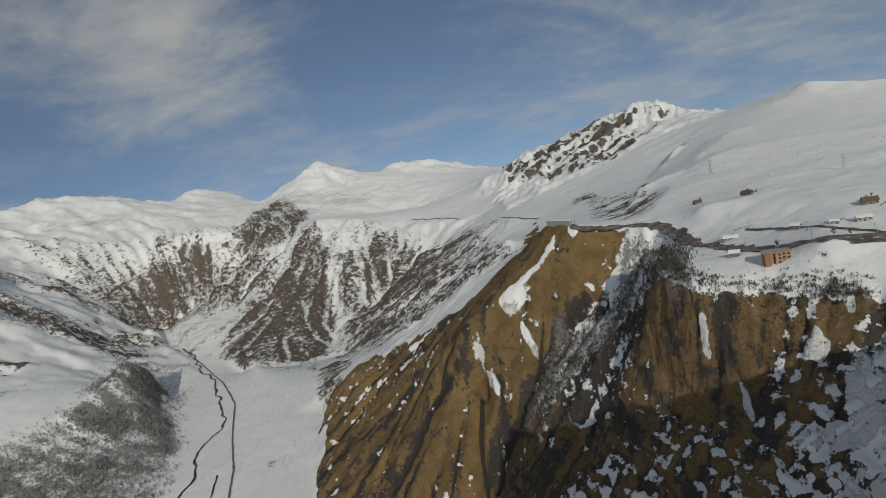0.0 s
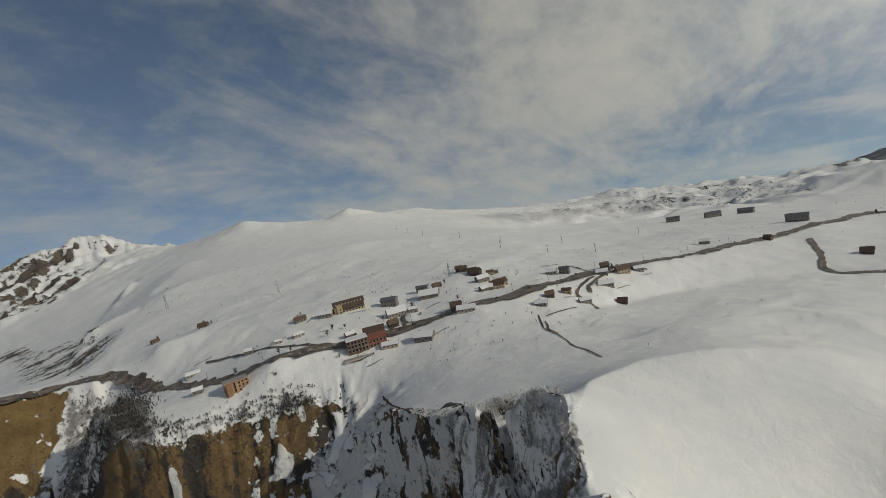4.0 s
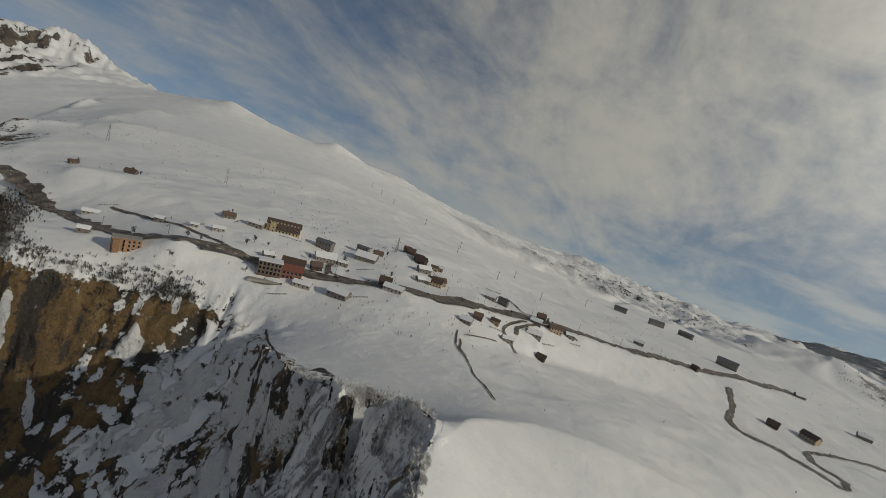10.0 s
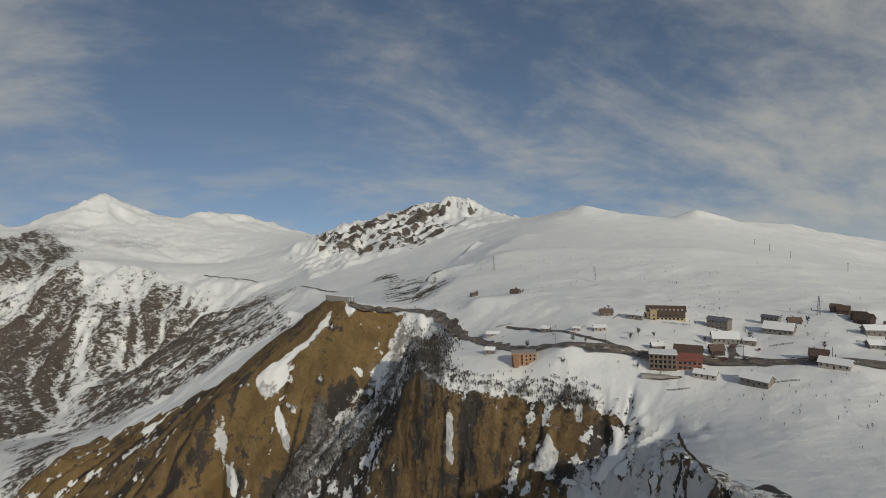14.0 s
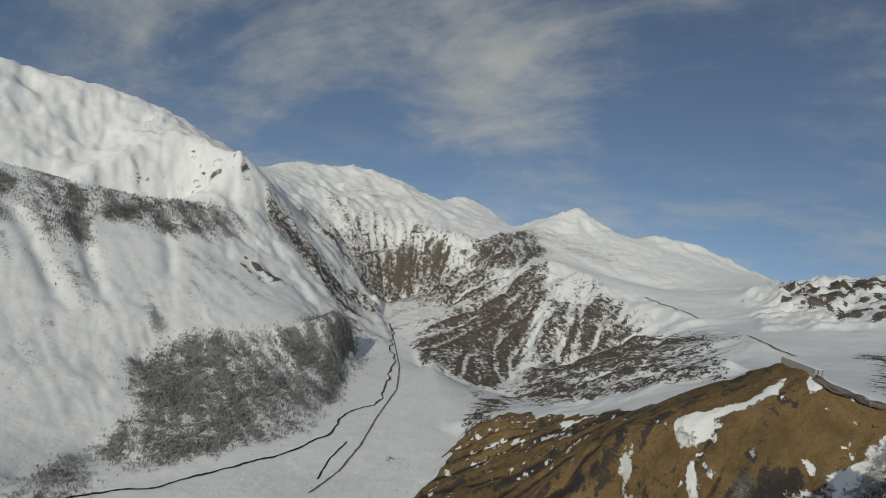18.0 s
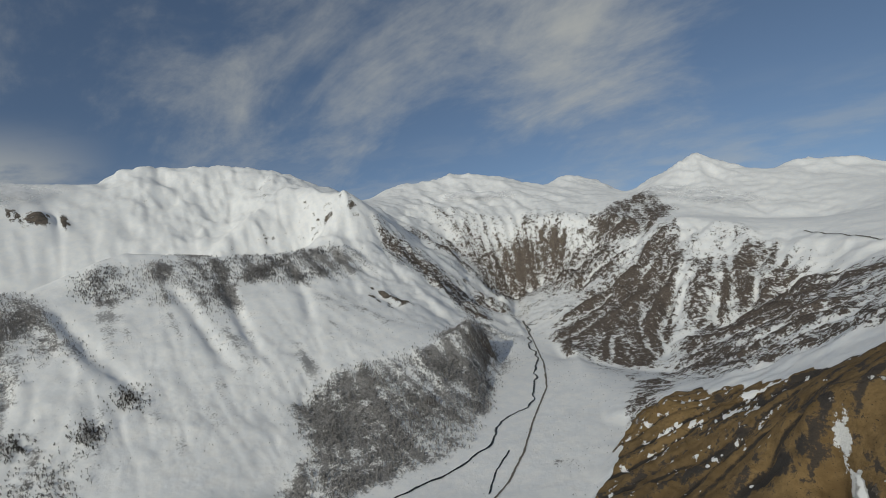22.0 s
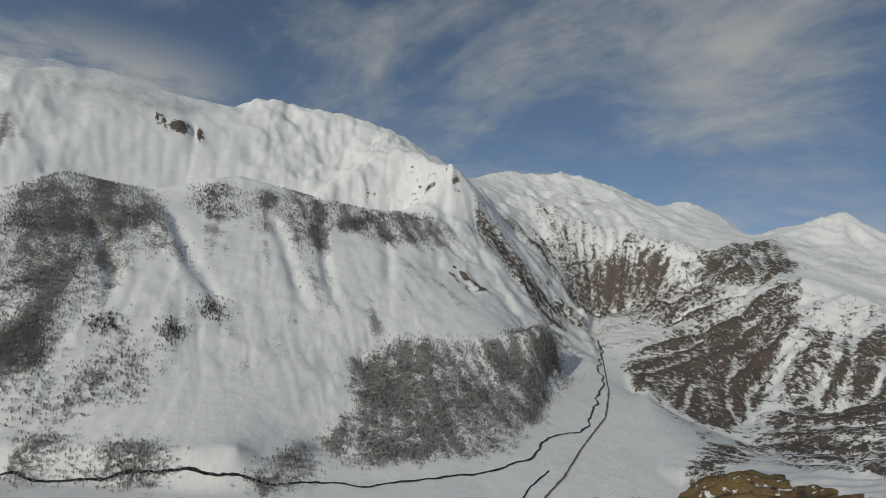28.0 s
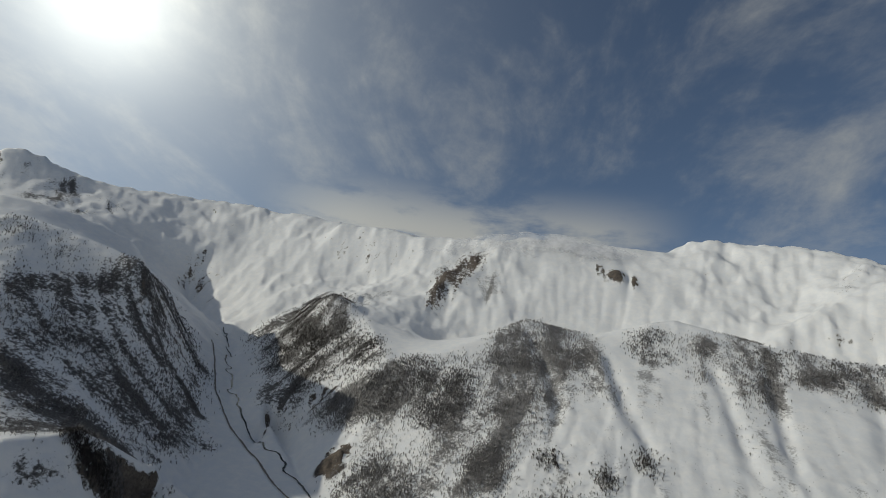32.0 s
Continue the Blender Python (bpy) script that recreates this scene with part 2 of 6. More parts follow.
# ---- terrain: ridges, rims, feet and floors of the land, joined by slopes ----
LAND = [
    ("far_south_west", "far", [(-2904, -3168, 671), (-2985, -3094, 702), (-3147, -2936, 621), (-3280, -2642, 537), (-3499, -2359, 540), (-3623, -1984, 565), (-3543, -1488, 507), (-3409, -1010, 470)]),
    ("west_slope_crest", "ridge", [(-3220, -945, 428), (-3040, -453, 388), (-2943, 3, 364), (-2888, 353, 404), (-2953, 644, 414), (-2988, 1121, 401), (-3029, 1120, 444), (-2966, 1296, 499), (-2812, 1522, 461), (-2623, 1723, 428), (-2487, 1842, 399), (-2304, 1856, 278), (-1969, 1796, 181), (-1763, 1729, 150)]),
    ("far_north_west", "far", [(-2674, 2659, 221), (-2645, 2970, 316), (-2518, 3215, 321), (-2389, 3317, 359), (-2179, 3465, 299), (-2040, 3522, 264), (-1899, 3604, 199), (-1789, 3719, 171), (-1781, 3890, 232), (-1653, 3949, 235), (-1460, 4028, 120), (-1264, 3887, 16)]),
    ("peak_ridge", "far", [(-1169, 3602, -2), (-1030, 3699, 90), (-886, 3770, 173), (-768, 3818, 243), (-575, 3855, 116), (-369, 3934, 49), (-213, 3946, 108), (89, 3956, 52), (393, 3942, -60), (545, 3624, -115)]),
    ("rock_crest", "ridge", [(425, 2732, -91), (558, 2609, -29), (676, 2532, -18), (783, 2451, 11), (954, 2372, 47), (1038, 2316, 62), (1057, 2171, -12), (1096, 1870, -37), (1105, 1631, -20), (1071, 1411, 4), (1139, 1293, -30), (1228, 1211, -49), (1279, 1158, -26), (1426, 1140, -67), (1618, 1135, -83), (1844, 1156, -131), (2073, 1163, -162)]),
    ("east_fog_ridge", "far", [(1994, 1238, -162), (2310, 1072, -212), (2512, 829, -243), (2620, 630, -229), (2621, 341, -265), (2590, 53, -275), (2532, -170, -281), (2407, -370, -290)]),
    ("front_hill", "ridge", [(1735, -108, -216), (1722, -218, -199), (1710, -290, -182), (1711, -383, -215), (1719, -468, -217), (1717, -627, -263), (1724, -741, -275)]),
    ("far_south_east", "far", [(4223, -348, -459), (4171, -729, -378), (4013, -985, -376), (3839, -1226, -258), (3734, -1508, -185), (3595, -1808, -115), (3390, -1972, -126), (3098, -2058, -115), (2860, -2048, -130), (2675, -2123, -65)]),
    ("far_plateau", "flat", [(2075, -811, -327), (2063, -1069, -294), (1950, -1256, -278), (1650, -1161, -260), (1345, -1064, -251)]),
    ("plateau_rim", "rim", [(1151, -906, -252), (1031, -736, -254), (882, -533, -247), (805, -389, -221), (724, -306, -195), (595, -203, -198), (476, -121, -191), (429, -66, -172), (312, -39, -149), (231, -34, -127)]),
    ("lobe_crest", "flat", [(187, 83, -90), (229, 90, -100), (274, 77, -110), (309, 47, -118), (339, 11, -131), (356, -27, -147)]),
    ("field_a", "flat", [(386, 125, -143), (417, 73, -141), (459, 5, -151), (471, -60, -164)]),
    ("field_b", "flat", [(446, 194, -139), (544, 152, -165), (605, 96, -169), (679, -5, -182), (665, -111, -188), (648, -175, -185)]),
    ("road_line", "flat", [(193, 734, -129), (244, 712, -136), (289, 656, -140), (288, 570, -153), (293, 479, -145), (308, 408, -127), (347, 378, -132), (388, 339, -137), (440, 307, -133), (444, 265, -129), (492, 239, -132), (553, 207, -137), (614, 162, -142), (696, 92, -153), (830, 16, -168), (898, -33, -172)]),
    ("town_line", "flat", [(1087, -58, -185), (1067, -194, -192), (969, -287, -189), (982, -437, -196), (1166, -624, -207), (1141, -756, -239)]),
    ("hill_side", "flat", [(327, 636, -118), (369, 592, -118), (409, 483, -116), (454, 443, -119), (522, 382, -128), (581, 347, -118), (728, 347, -134), (858, 257, -167), (1082, 154, -186)]),
    ("hill_upper", "flat", [(407, 981, -123), (551, 972, -92), (688, 886, -88), (836, 753, -93), (931, 635, -117), (1051, 528, -141), (1429, 590, -201), (1516, 290, -228)]),
    ("lip_rim", "rim", [(146, 67, -89), (177, 83, -93), (194, 90, -89), (200, 109, -91), (201, 123, -95), (220, 148, -111), (234, 172, -124), (236, 192, -132), (258, 228, -141), (304, 290, -168), (315, 327, -166), (305, 361, -159), (284, 387, -162), (256, 415, -161), (216, 444, -155), (206, 489, -150), (227, 577, -147)]),
    ("lip_foot", "low", [(120, 51, -74), (182, 96, -124), (215, 139, -162), (241, 216, -202), (273, 257, -200), (250, 314, -226), (215, 379, -253), (174, 457, -285)]),
    ("ridge_edge", "ridge", [(193, 734, -126), (172, 778, -120), (122, 834, -165), (53, 886, -220), (-48, 948, -294), (-165, 1008, -364), (-272, 1060, -406), (-338, 1089, -459)]),
    ("brown_foot", "low", [(-339, 1094, -467), (-311, 891, -470), (-305, 805, -478), (-286, 749, -480), (-140, 626, -490), (-20, 525, -495)]),
    ("brown_gully", "low", [(279, 660, -153), (231, 643, -201), (194, 642, -233), (150, 650, -264), (97, 665, -295), (57, 656, -345), (24, 644, -393), (1, 622, -446)]),
    ("brown_spur", "ridge", [(191, 724, -129), (124, 733, -181), (57, 746, -219), (-10, 751, -257), (-16, 741, -295), (16, 724, -352)]),
    ("brown_mid", "low", [(-33, 779, -294), (-47, 767, -342), (-97, 736, -399)]),
    ("massif_rib", "ridge", [(199, 538, -202), (176, 544, -247), (139, 540, -295), (122, 522, -327)]),
    ("valley_axis", "floor", [(-1324, 2236, -478), (-908, 1693, -470), (-682, 1348, -476), (-561, 1127, -480), (-484, 907, -485), (-464, 754, -490), (-590, 806, -492), (-652, 658, -494), (-720, 540, -496), (-758, 403, -497), (-891, 230, -498), (-1104, -95, -495), (-1270, -286, -490), (-1608, -539, -485), (-1355, -501, -462), (-1686, -734, -398), (-2208, -1031, -299), (-2511, -1309, -238), (-2864, -1692, -158)]),
    ("valley_east", "floor", [(-703, 1624, -465), (-459, 1223, -468), (-342, 993, -470), (-327, 785, -480)]),
    ("west_rim", "rim", [(-1602, -247, -261), (-1654, -135, -208), (-1796, 89, -118), (-1943, 246, -41), (-1963, 500, -70), (-1967, 700, 1), (-1979, 792, 20), (-1826, 1011, -32), (-1720, 1204, -56), (-1570, 1463, -68), (-1487, 1584, -117)]),
    ("west_bench", "flat", [(-2131, -123, -221), (-2295, 198, -111), (-2276, 441, -113), (-2283, 678, -79), (-2202, 881, -56), (-2040, 1142, -57), (-1873, 1514, -83)]),
    ("west_toe", "low", [(-1155, -168, -480), (-948, 196, -470), (-853, 340, -460), (-806, 433, -450)]),
    ("shoulder_ridge", "ridge", [(-1763, 1729, 150), (-1618, 1766, -33), (-1461, 1830, -189), (-1330, 1898, -353), (-1231, 1933, -479)]),
    ("wood_knob", "ridge", [(-1001, 788, -403), (-997, 915, -363), (-906, 1133, -348), (-873, 1304, -320), (-865, 1371, -373)]),
    ("wood_base", "low", [(-814, 586, -488), (-691, 684, -488), (-642, 825, -488), (-684, 1061, -482), (-922, 1483, -474)]),
    ("side_hill", "ridge", [(-2011, 2331, 40), (-1757, 2540, -3), (-1464, 2673, -90), (-1217, 2747, -85), (-1030, 2720, -116)]),
    ("side_foot", "low", [(-1479, 2309, -441), (-1413, 2471, -477), (-1272, 2552, -447), (-1097, 2582, -351), (-975, 2634, -244)]),
    ("mid_crest", "ridge", [(-945, 2673, -74), (-734, 2587, -168), (-565, 2480, -108), (-343, 2475, -161), (-154, 2297, -237), (10, 2205, -228), (156, 2002, -228), (231, 1493, -199)]),
    ("mid_foot", "low", [(-898, 1802, -462), (-723, 1557, -489), (-567, 1510, -493), (-416, 1513, -497), (-316, 1480, -484), (-162, 1420, -415), (7, 1255, -305), (133, 1003, -170)]),
    ("mid_rib", "ridge", [(-565, 2480, -108), (-791, 2303, -253), (-924, 2193, -396)]),
    ("mid_gully", "low", [(-478, 2089, -317), (-454, 1836, -435), (-403, 1643, -499)]),
    ("mid_rib_b", "ridge", [(10, 2205, -228), (-135, 1997, -356), (-299, 1822, -450)]),
    ("snow_bowl", "flat", [(-356, 2978, -140), (-10, 2805, -205), (-309, 2830, -179), (266, 2347, -181), (436, 1509, -175), (508, 1171, -144), (700, 1416, -93)]),
    ("canyon_left", "rim", [(-1405, -1422, 127), (-1438, -1251, 98), (-1465, -1070, 47), (-1436, -945, 8), (-1736, -1042, -84)]),
    ("canyon_left_top", "flat", [(-1733, -1800, 227), (-1888, -1648, 204), (-2055, -1453, 103)]),
    ("canyon_left_foot", "low", [(-1964, -1056, -262), (-1565, -747, -380), (-1100, -495, -488), (-833, -452, -495)]),
    ("near_left_rib", "ridge", [(-704, -571, -279), (-807, -533, -285), (-879, -522, -326), (-989, -445, -431)]),
    ("west_low_ridge", "ridge", [(-2308, -1055, -283), (-2332, -757, -104), (-2135, -563, -41), (-2081, -391, -99), (-1662, -203, -208)]),
    ("west_low_base", "low", [(-1986, -804, -324), (-1556, -541, -403), (-1351, -353, -484)]),
    ("white_mid", "flat", [(-2960, -1316, 92), (-2802, -598, 56), (-2684, -118, 161), (-2588, 349, 145)]),
    ("wall_mid", "low", [(350, -88, -179), (503, -211, -230), (669, -401, -278), (861, -677, -301)]),
    ("wall_low", "low", [(332, -79, -245), (419, -178, -315), (596, -400, -420), (681, -548, -440)]),
    ("hill_low", "low", [(1388, -51, -225), (1464, -246, -229), (1467, -436, -245), (1462, -592, -252)]),
    ("fog_foot", "low", [(1412, 630, -192), (1666, 520, -233), (1815, 324, -260), (1839, 85, -266), (1787, -73, -258)]),
    ("behind_low", "low", [(2925, -266, -402), (2877, -575, -381), (2705, -832, -357), (2519, -1044, -347)]),
    ("crest_rib", "ridge", [(-2966, 1296, 499), (-2489, 1270, 224), (-2219, 1255, 58)]),
    ("crest_gully", "low", [(-2676, 1459, 416), (-2405, 1439, 173), (-2187, 1316, 46)]),
    ("pyramid_rib", "ridge", [(-2479, 1792, 396), (-2339, 1663, 298), (-2227, 1560, 222), (-2146, 1435, 155), (-2110, 1353, 109), (-2056, 1205, 33)]),
    ("pyramid_edge", "ridge", [(-2479, 1792, 396), (-2318, 1781, 306), (-1980, 1678, 190), (-1783, 1668, 168)]),
    ("dome_edge", "ridge", [(271, 668, -140), (346, 790, -130), (438, 915, -119), (574, 1072, -96), (766, 1253, -70)]),
    ("dome_behind", "low", [(285, 810, -156), (365, 974, -155), (505, 1211, -147), (741, 1491, -112)]),
    ("south_floor", "floor", [(-330, 420, -497), (-260, 120, -500), (-120, -250, -490), (200, -600, -480), (420, -1100, -470), (600, -1900, -430), (700, -3000, -380)]),
    ("gorge", "floor", [(-100, 470, -470), (20, 430, -440), (90, 350, -410), (140, 270, -370), (150, 190, -320)]),
    ("south_mass", "ridge", [(-500, -1100, -120), (-500, -2000, 40), (-900, -3200, 300)]),
    ("south_far", "far", [(2200, -2800, -40), (1400, -3700, 60), (300, -4200, 150), (-1000, -4100, 300)]),
]
# gullies (below zero) and ribs (above) that break the slopes: name, metres, line in plan
CREASES = [
    ("gully_main", -13, [(195, 671), (183, 669), (171, 668), (157, 667), (143, 667), (121, 663), (99, 662), (84, 659), (68, 654), (51, 651), (33, 649), (12, 645), (-10, 634), (-21, 625), (-32, 615)]),
    ("gully_spur", -8, [(15, 749), (6, 745), (-4, 742), (-22, 740), (-42, 748), (-62, 753), (-81, 747), (-96, 733), (-112, 719), (-132, 705), (-152, 689), (-164, 680), (-177, 670)]),
    ("gully_panel", -5, [(31, 726), (34, 713), (36, 696), (34, 682), (33, 669), (21, 663), (9, 654), (-10, 647), (-29, 633)]),
    ("band_a", -5, [(117, 930), (87, 899), (59, 873), (30, 887), (-2, 899), (-30, 896), (-58, 886), (-95, 901), (-132, 900), (-163, 904), (-198, 911)]),
    ("band_b", -4, [(58, 750), (31, 750), (3, 755), (-31, 821), (-65, 833), (-94, 833), (-125, 832), (-151, 817), (-177, 802), (-201, 787), (-227, 777)]),
    ("band_c", -4, [(-78, 817), (-110, 817), (-140, 807), (-162, 789), (-183, 768), (-212, 762), (-238, 748), (-253, 740), (-272, 739)]),
    ("band_d", -4, [(-137, 721), (-163, 721), (-189, 720), (-214, 712), (-241, 707)]),
    ("band_e", -5, [(-31, 704), (-44, 695), (-58, 685), (-73, 672), (-89, 660), (-104, 653), (-118, 645)]),
    ("rib_a", 5, [(142, 724), (126, 717), (110, 709), (105, 698), (99, 687), (99, 678), (99, 668)]),
    ("rib_b", 5, [(8, 736), (-2, 728), (-12, 712), (-29, 699), (-47, 689), (-62, 680), (-78, 671)]),
    ("rib_c", 4, [(-45, 815), (-70, 809), (-95, 801), (-119, 787), (-143, 772), (-165, 756), (-187, 740)]),
    ("right_gully_a", -6, [(173, 547), (159, 552), (143, 556), (128, 558), (112, 558), (96, 554), (80, 552), (66, 548), (52, 545)]),
    ("right_gully_b", -5, [(141, 516), (132, 520), (121, 520), (107, 511), (94, 503)]),
    ("right_rib", 6, [(129, 614), (111, 610), (94, 606), (76, 603), (56, 598), (42, 593), (28, 588)]),
    ("massif_a", -7, [(313, 364), (299, 348), (288, 335), (274, 331), (261, 327), (248, 330), (233, 329)]),
    ("massif_b", -7, [(226, 431), (221, 426), (216, 421), (211, 416), (207, 411), (193, 411), (177, 407)]),
    ("massif_c", -6, [(259, 412), (249, 403), (240, 396), (233, 387), (226, 376), (218, 371), (210, 363)]),
    ("massif_d", -6, [(201, 474), (193, 476), (185, 479), (177, 478), (168, 476), (158, 475), (146, 468)]),
    ("massif_e", 6, [(242, 420), (235, 414), (228, 408), (221, 401), (215, 395), (205, 389), (194, 379)]),
    ("massif_f", 6, [(281, 392), (272, 377), (264, 364), (253, 359), (244, 355), (233, 353), (220, 347)]),
    ("massif_g", 6, [(212, 448), (206, 446), (200, 446), (194, 444), (189, 443), (177, 445), (162, 434)]),
    ("massif_i", 5, [(329, 345), (315, 326), (299, 305), (285, 296), (274, 289), (265, 288), (256, 286)]),
    ("flute_a", -10, [(-2788, 1293), (-2580, 1261), (-2411, 1238), (-2274, 1220), (-2179, 1218)]),
    ("flute_b", -10, [(-2672, 1497), (-2564, 1440), (-2472, 1391), (-2363, 1333), (-2238, 1266)]),
    ("flute_c", -9, [(-2576, 948), (-2472, 979), (-2341, 994), (-2262, 1034), (-2201, 1077)]),
    ("flute_d", -8, [(-2610, 1106), (-2498, 1129), (-2372, 1140), (-2273, 1142), (-2183, 1145)]),
    ("flute_e", -8, [(-2720, 1393), (-2583, 1358), (-2489, 1342), (-2384, 1310), (-2268, 1271)]),
    ("peak_rib_b", 14, [(-2034, 1882), (-1826, 1712), (-1739, 1645), (-1699, 1623), (-1641, 1585)]),
    ("slope_gully_a", -8, [(-1741, 807), (-1621, 794), (-1512, 781), (-1402, 763), (-1307, 748), (-1227, 729), (-1160, 714)]),
    ("slope_gully_b", -8, [(-1708, 973), (-1585, 931), (-1480, 896), (-1381, 870), (-1280, 839), (-1205, 816), (-1133, 792)]),
    ("slope_gully_c", -7, [(-1760, 496), (-1621, 503), (-1489, 504), (-1420, 515), (-1366, 527), (-1268, 533), (-1198, 543)]),
    ("slope_gully_d", -7, [(-1645, 1213), (-1526, 1158), (-1437, 1119), (-1319, 1058), (-1226, 1011)]),
    ("slope_gully_e", -7, [(-1605, 1399), (-1493, 1350), (-1421, 1328), (-1347, 1292), (-1273, 1254)]),
    ("slope_rib_a", 8, [(-1803, 463), (-1645, 465), (-1526, 469), (-1426, 473), (-1333, 475)]),
    ("dome_gully", -9, [(-1906, 239), (-1794, 270), (-1689, 297), (-1569, 319), (-1457, 337), (-1381, 309), (-1318, 285)]),
    ("shoulder_a", -10, [(-1690, 1688), (-1597, 1657), (-1439, 1558), (-1327, 1518), (-1218, 1475), (-1141, 1456), (-1068, 1440)]),
    ("shoulder_b", -9, [(-1731, 1687), (-1651, 1689), (-1584, 1702), (-1505, 1709), (-1458, 1749), (-1380, 1750), (-1340, 1795)]),
    ("side_a", -10, [(-1670, 2558), (-1589, 2506), (-1530, 2486), (-1477, 2472), (-1420, 2451), (-1230, 2173), (-1063, 1924)]),
    ("side_b", -9, [(-1796, 2408), (-1702, 2323), (-1591, 2215), (-1464, 2080), (-1370, 1986)]),
    ("side_c", -9, [(-1373, 2672), (-1320, 2642), (-1264, 2604), (-1243, 2558), (-1137, 2348)]),
    ("mid_a", -9, [(-526, 2119), (-507, 2026), (-499, 1978), (-485, 1910), (-458, 1798)]),
    ("mid_b", -9, [(-230, 2173), (-270, 2055), (-312, 1973), (-343, 1889), (-381, 1849)]),
    ("mid_c", -9, [(5, 1995), (-32, 1795), (-66, 1685), (-128, 1674), (-191, 1657), (-261, 1629), (-339, 1630)]),
    ("mid_d", -7, [(-773, 2488), (-772, 2304), (-804, 2223), (-841, 2128), (-930, 2154), (-946, 2028), (-977, 1942)]),
    ("wall_fold_a", -7, [(804, -351), (707, -319), (664, -312), (614, -302), (575, -296), (565, -301), (557, -306)]),
    ("wall_fold_b", -7, [(859, -470), (763, -426), (705, -403), (671, -393), (649, -390)]),
    ("wall_fold_c", -6, [(596, -200), (535, -182), (497, -172), (455, -164), (444, -169), (447, -180), (449, -192)]),
]
CX, CY, R0, R1 = 40.0, 70.0, 70.0, 4850.0
NA, NR = 1840, 528


def value_noise(x, y, seed, wrap=0):
    """Smooth noise between -1 and 1 on arrays."""
    xi, yi = np.floor(x).astype(np.int64), np.floor(y).astype(np.int64)
    fx, fy = x - xi, y - yi
    fx, fy = fx * fx * fx * (fx * (fx * 6 - 15) + 10), fy * fy * fy * (fy * (fy * 6 - 15) + 10)

    def at(i, j):
        i = i % wrap if wrap else i
        n = (i * 374761393 + j * 668265263 + seed * 1442695041) & 0x7FFFFFFF
        n = ((n ^ (n >> 13)) * 1274126177) & 0x7FFFFFFF
        n = n ^ (n >> 16)
        return (n & 0xFFFF) / 32767.5 - 1.0

    a, b, c, d = at(xi, yi), at(xi + 1, yi), at(xi, yi + 1), at(xi + 1, yi + 1)
    return (a * (1 - fx) + b * fx) * (1 - fy) + (c * (1 - fx) + d * fx) * fy


def fbm(x, y, size, octaves=4, seed=0, gain=0.5):
    total, amp, norm = 0.0, 1.0, 0.0
    for k in range(octaves):
        c, s = math.cos(k * 1.1 + seed), math.sin(k * 1.1 + seed)
        total = total + amp * value_noise((x * c - y * s) / size, (x * s + y * c) / size, seed + k)
        norm += amp
        amp, size = amp * gain, size * 0.5
    return total / norm


def ridged(x, y, size, octaves=4, seed=0, gain=0.55):
    total, amp, norm = 0.0, 1.0, 0.0
    for k in range(octaves):
        c, s = math.cos(k * 0.9 + seed), math.sin(k * 0.9 + seed)
        n = 1 - 2 * np.abs(value_noise((x * c - y * s) / size, (x * s + y * c) / size, seed + k))
        total = total + amp * n
        norm += amp
        amp, size = amp * gain, size * 0.48
    return total / norm


def dense(points, step=0.004):
    """Points along a polyline, close in bearing and distance."""
    out = []
    for p, q in zip(points[:-1], points[1:]):
        d = min(math.hypot(p[0] - CX, p[1] - CY), math.hypot(q[0] - CX, q[1] - CY))
        n = max(2, int(math.dist(p[:2], q[:2]) / (d * step)))
        out += [tuple(a + (b - a) * k / n for a, b in zip(p, q)) for k in range(n)]
    return out + [points[-1]]


def solve_land(na, nr, start, rounds):
    """Heights on a grid of bearings and distances: fixed along LAND, evenly sloping between."""
    fixed, total = np.zeros((na, nr), bool), np.zeros((na, nr))
    count = np.zeros((na, nr))
    lr = math.log(R1 / R0)
    for _, _, points in LAND:
        pts = np.array(dense(points))
        dx, dy = pts[:, 0] - CX, pts[:, 1] - CY
        i = np.floor(np.arctan2(dy, dx) / (2 * math.pi) * na).astype(int) % na
        j = np.clip(np.round(np.log(np.maximum(np.hypot(dx, dy), R0) / R0) / lr * (nr - 1)).astype(int), 0, nr - 1)
        np.add.at(total, (i, j), pts[:, 2])
        np.add.at(count, (i, j), 1)
    fixed = count > 0
    total[fixed] /= count[fixed]
    h = start.copy()
    fixed[:, -1], total[:, -1] = True, -150.0 - 700.0 * np.clip(np.cos((np.arange(na) + 0.5) / na * 2 * math.pi + 0.12), 0, 1) ** 0.5
    h[fixed] = total[fixed]
    wa, wr = (na / (2 * math.pi)) ** 2, ((nr - 1) / lr) ** 2
    keep = ~fixed
    for _ in range(rounds):
        ah = np.roll(h, 1, 0) + np.roll(h, -1, 0)
        rh = np.empty_like(h)
        rh[:, 1:-1] = h[:, :-2] + h[:, 2:]
        rh[:, 0], rh[:, -1] = 2 * h[:, 1], 2 * h[:, -2]
        g = (ah * wa + rh * wr) / (2 * wa + 2 * wr)
        h = np.where(keep, h + 1.0 * (g - h), h)
    return h


def enlarge(h, na, nr):
    ia = (np.arange(na) + 0.5) / na * h.shape[0] - 0.5
    ir = np.linspace(0, h.shape[1] - 1, nr)
    a0, r0 = np.floor(ia).astype(int), np.minimum(np.floor(ir).astype(int), h.shape[1] - 2)
    fa, fr = (ia - a0)[:, None], (ir - r0)[None, :]
    a1 = (a0 + 1) % h.shape[0]
    a0 = a0 % h.shape[0]
    g = lambda a, r: h[np.ix_(a, r)]
    return (g(a0, r0) * (1 - fr) + g(a0, r0 + 1) * fr) * (1 - fa) + (g(a1, r0) * (1 - fr) + g(a1, r0 + 1) * fr) * fa


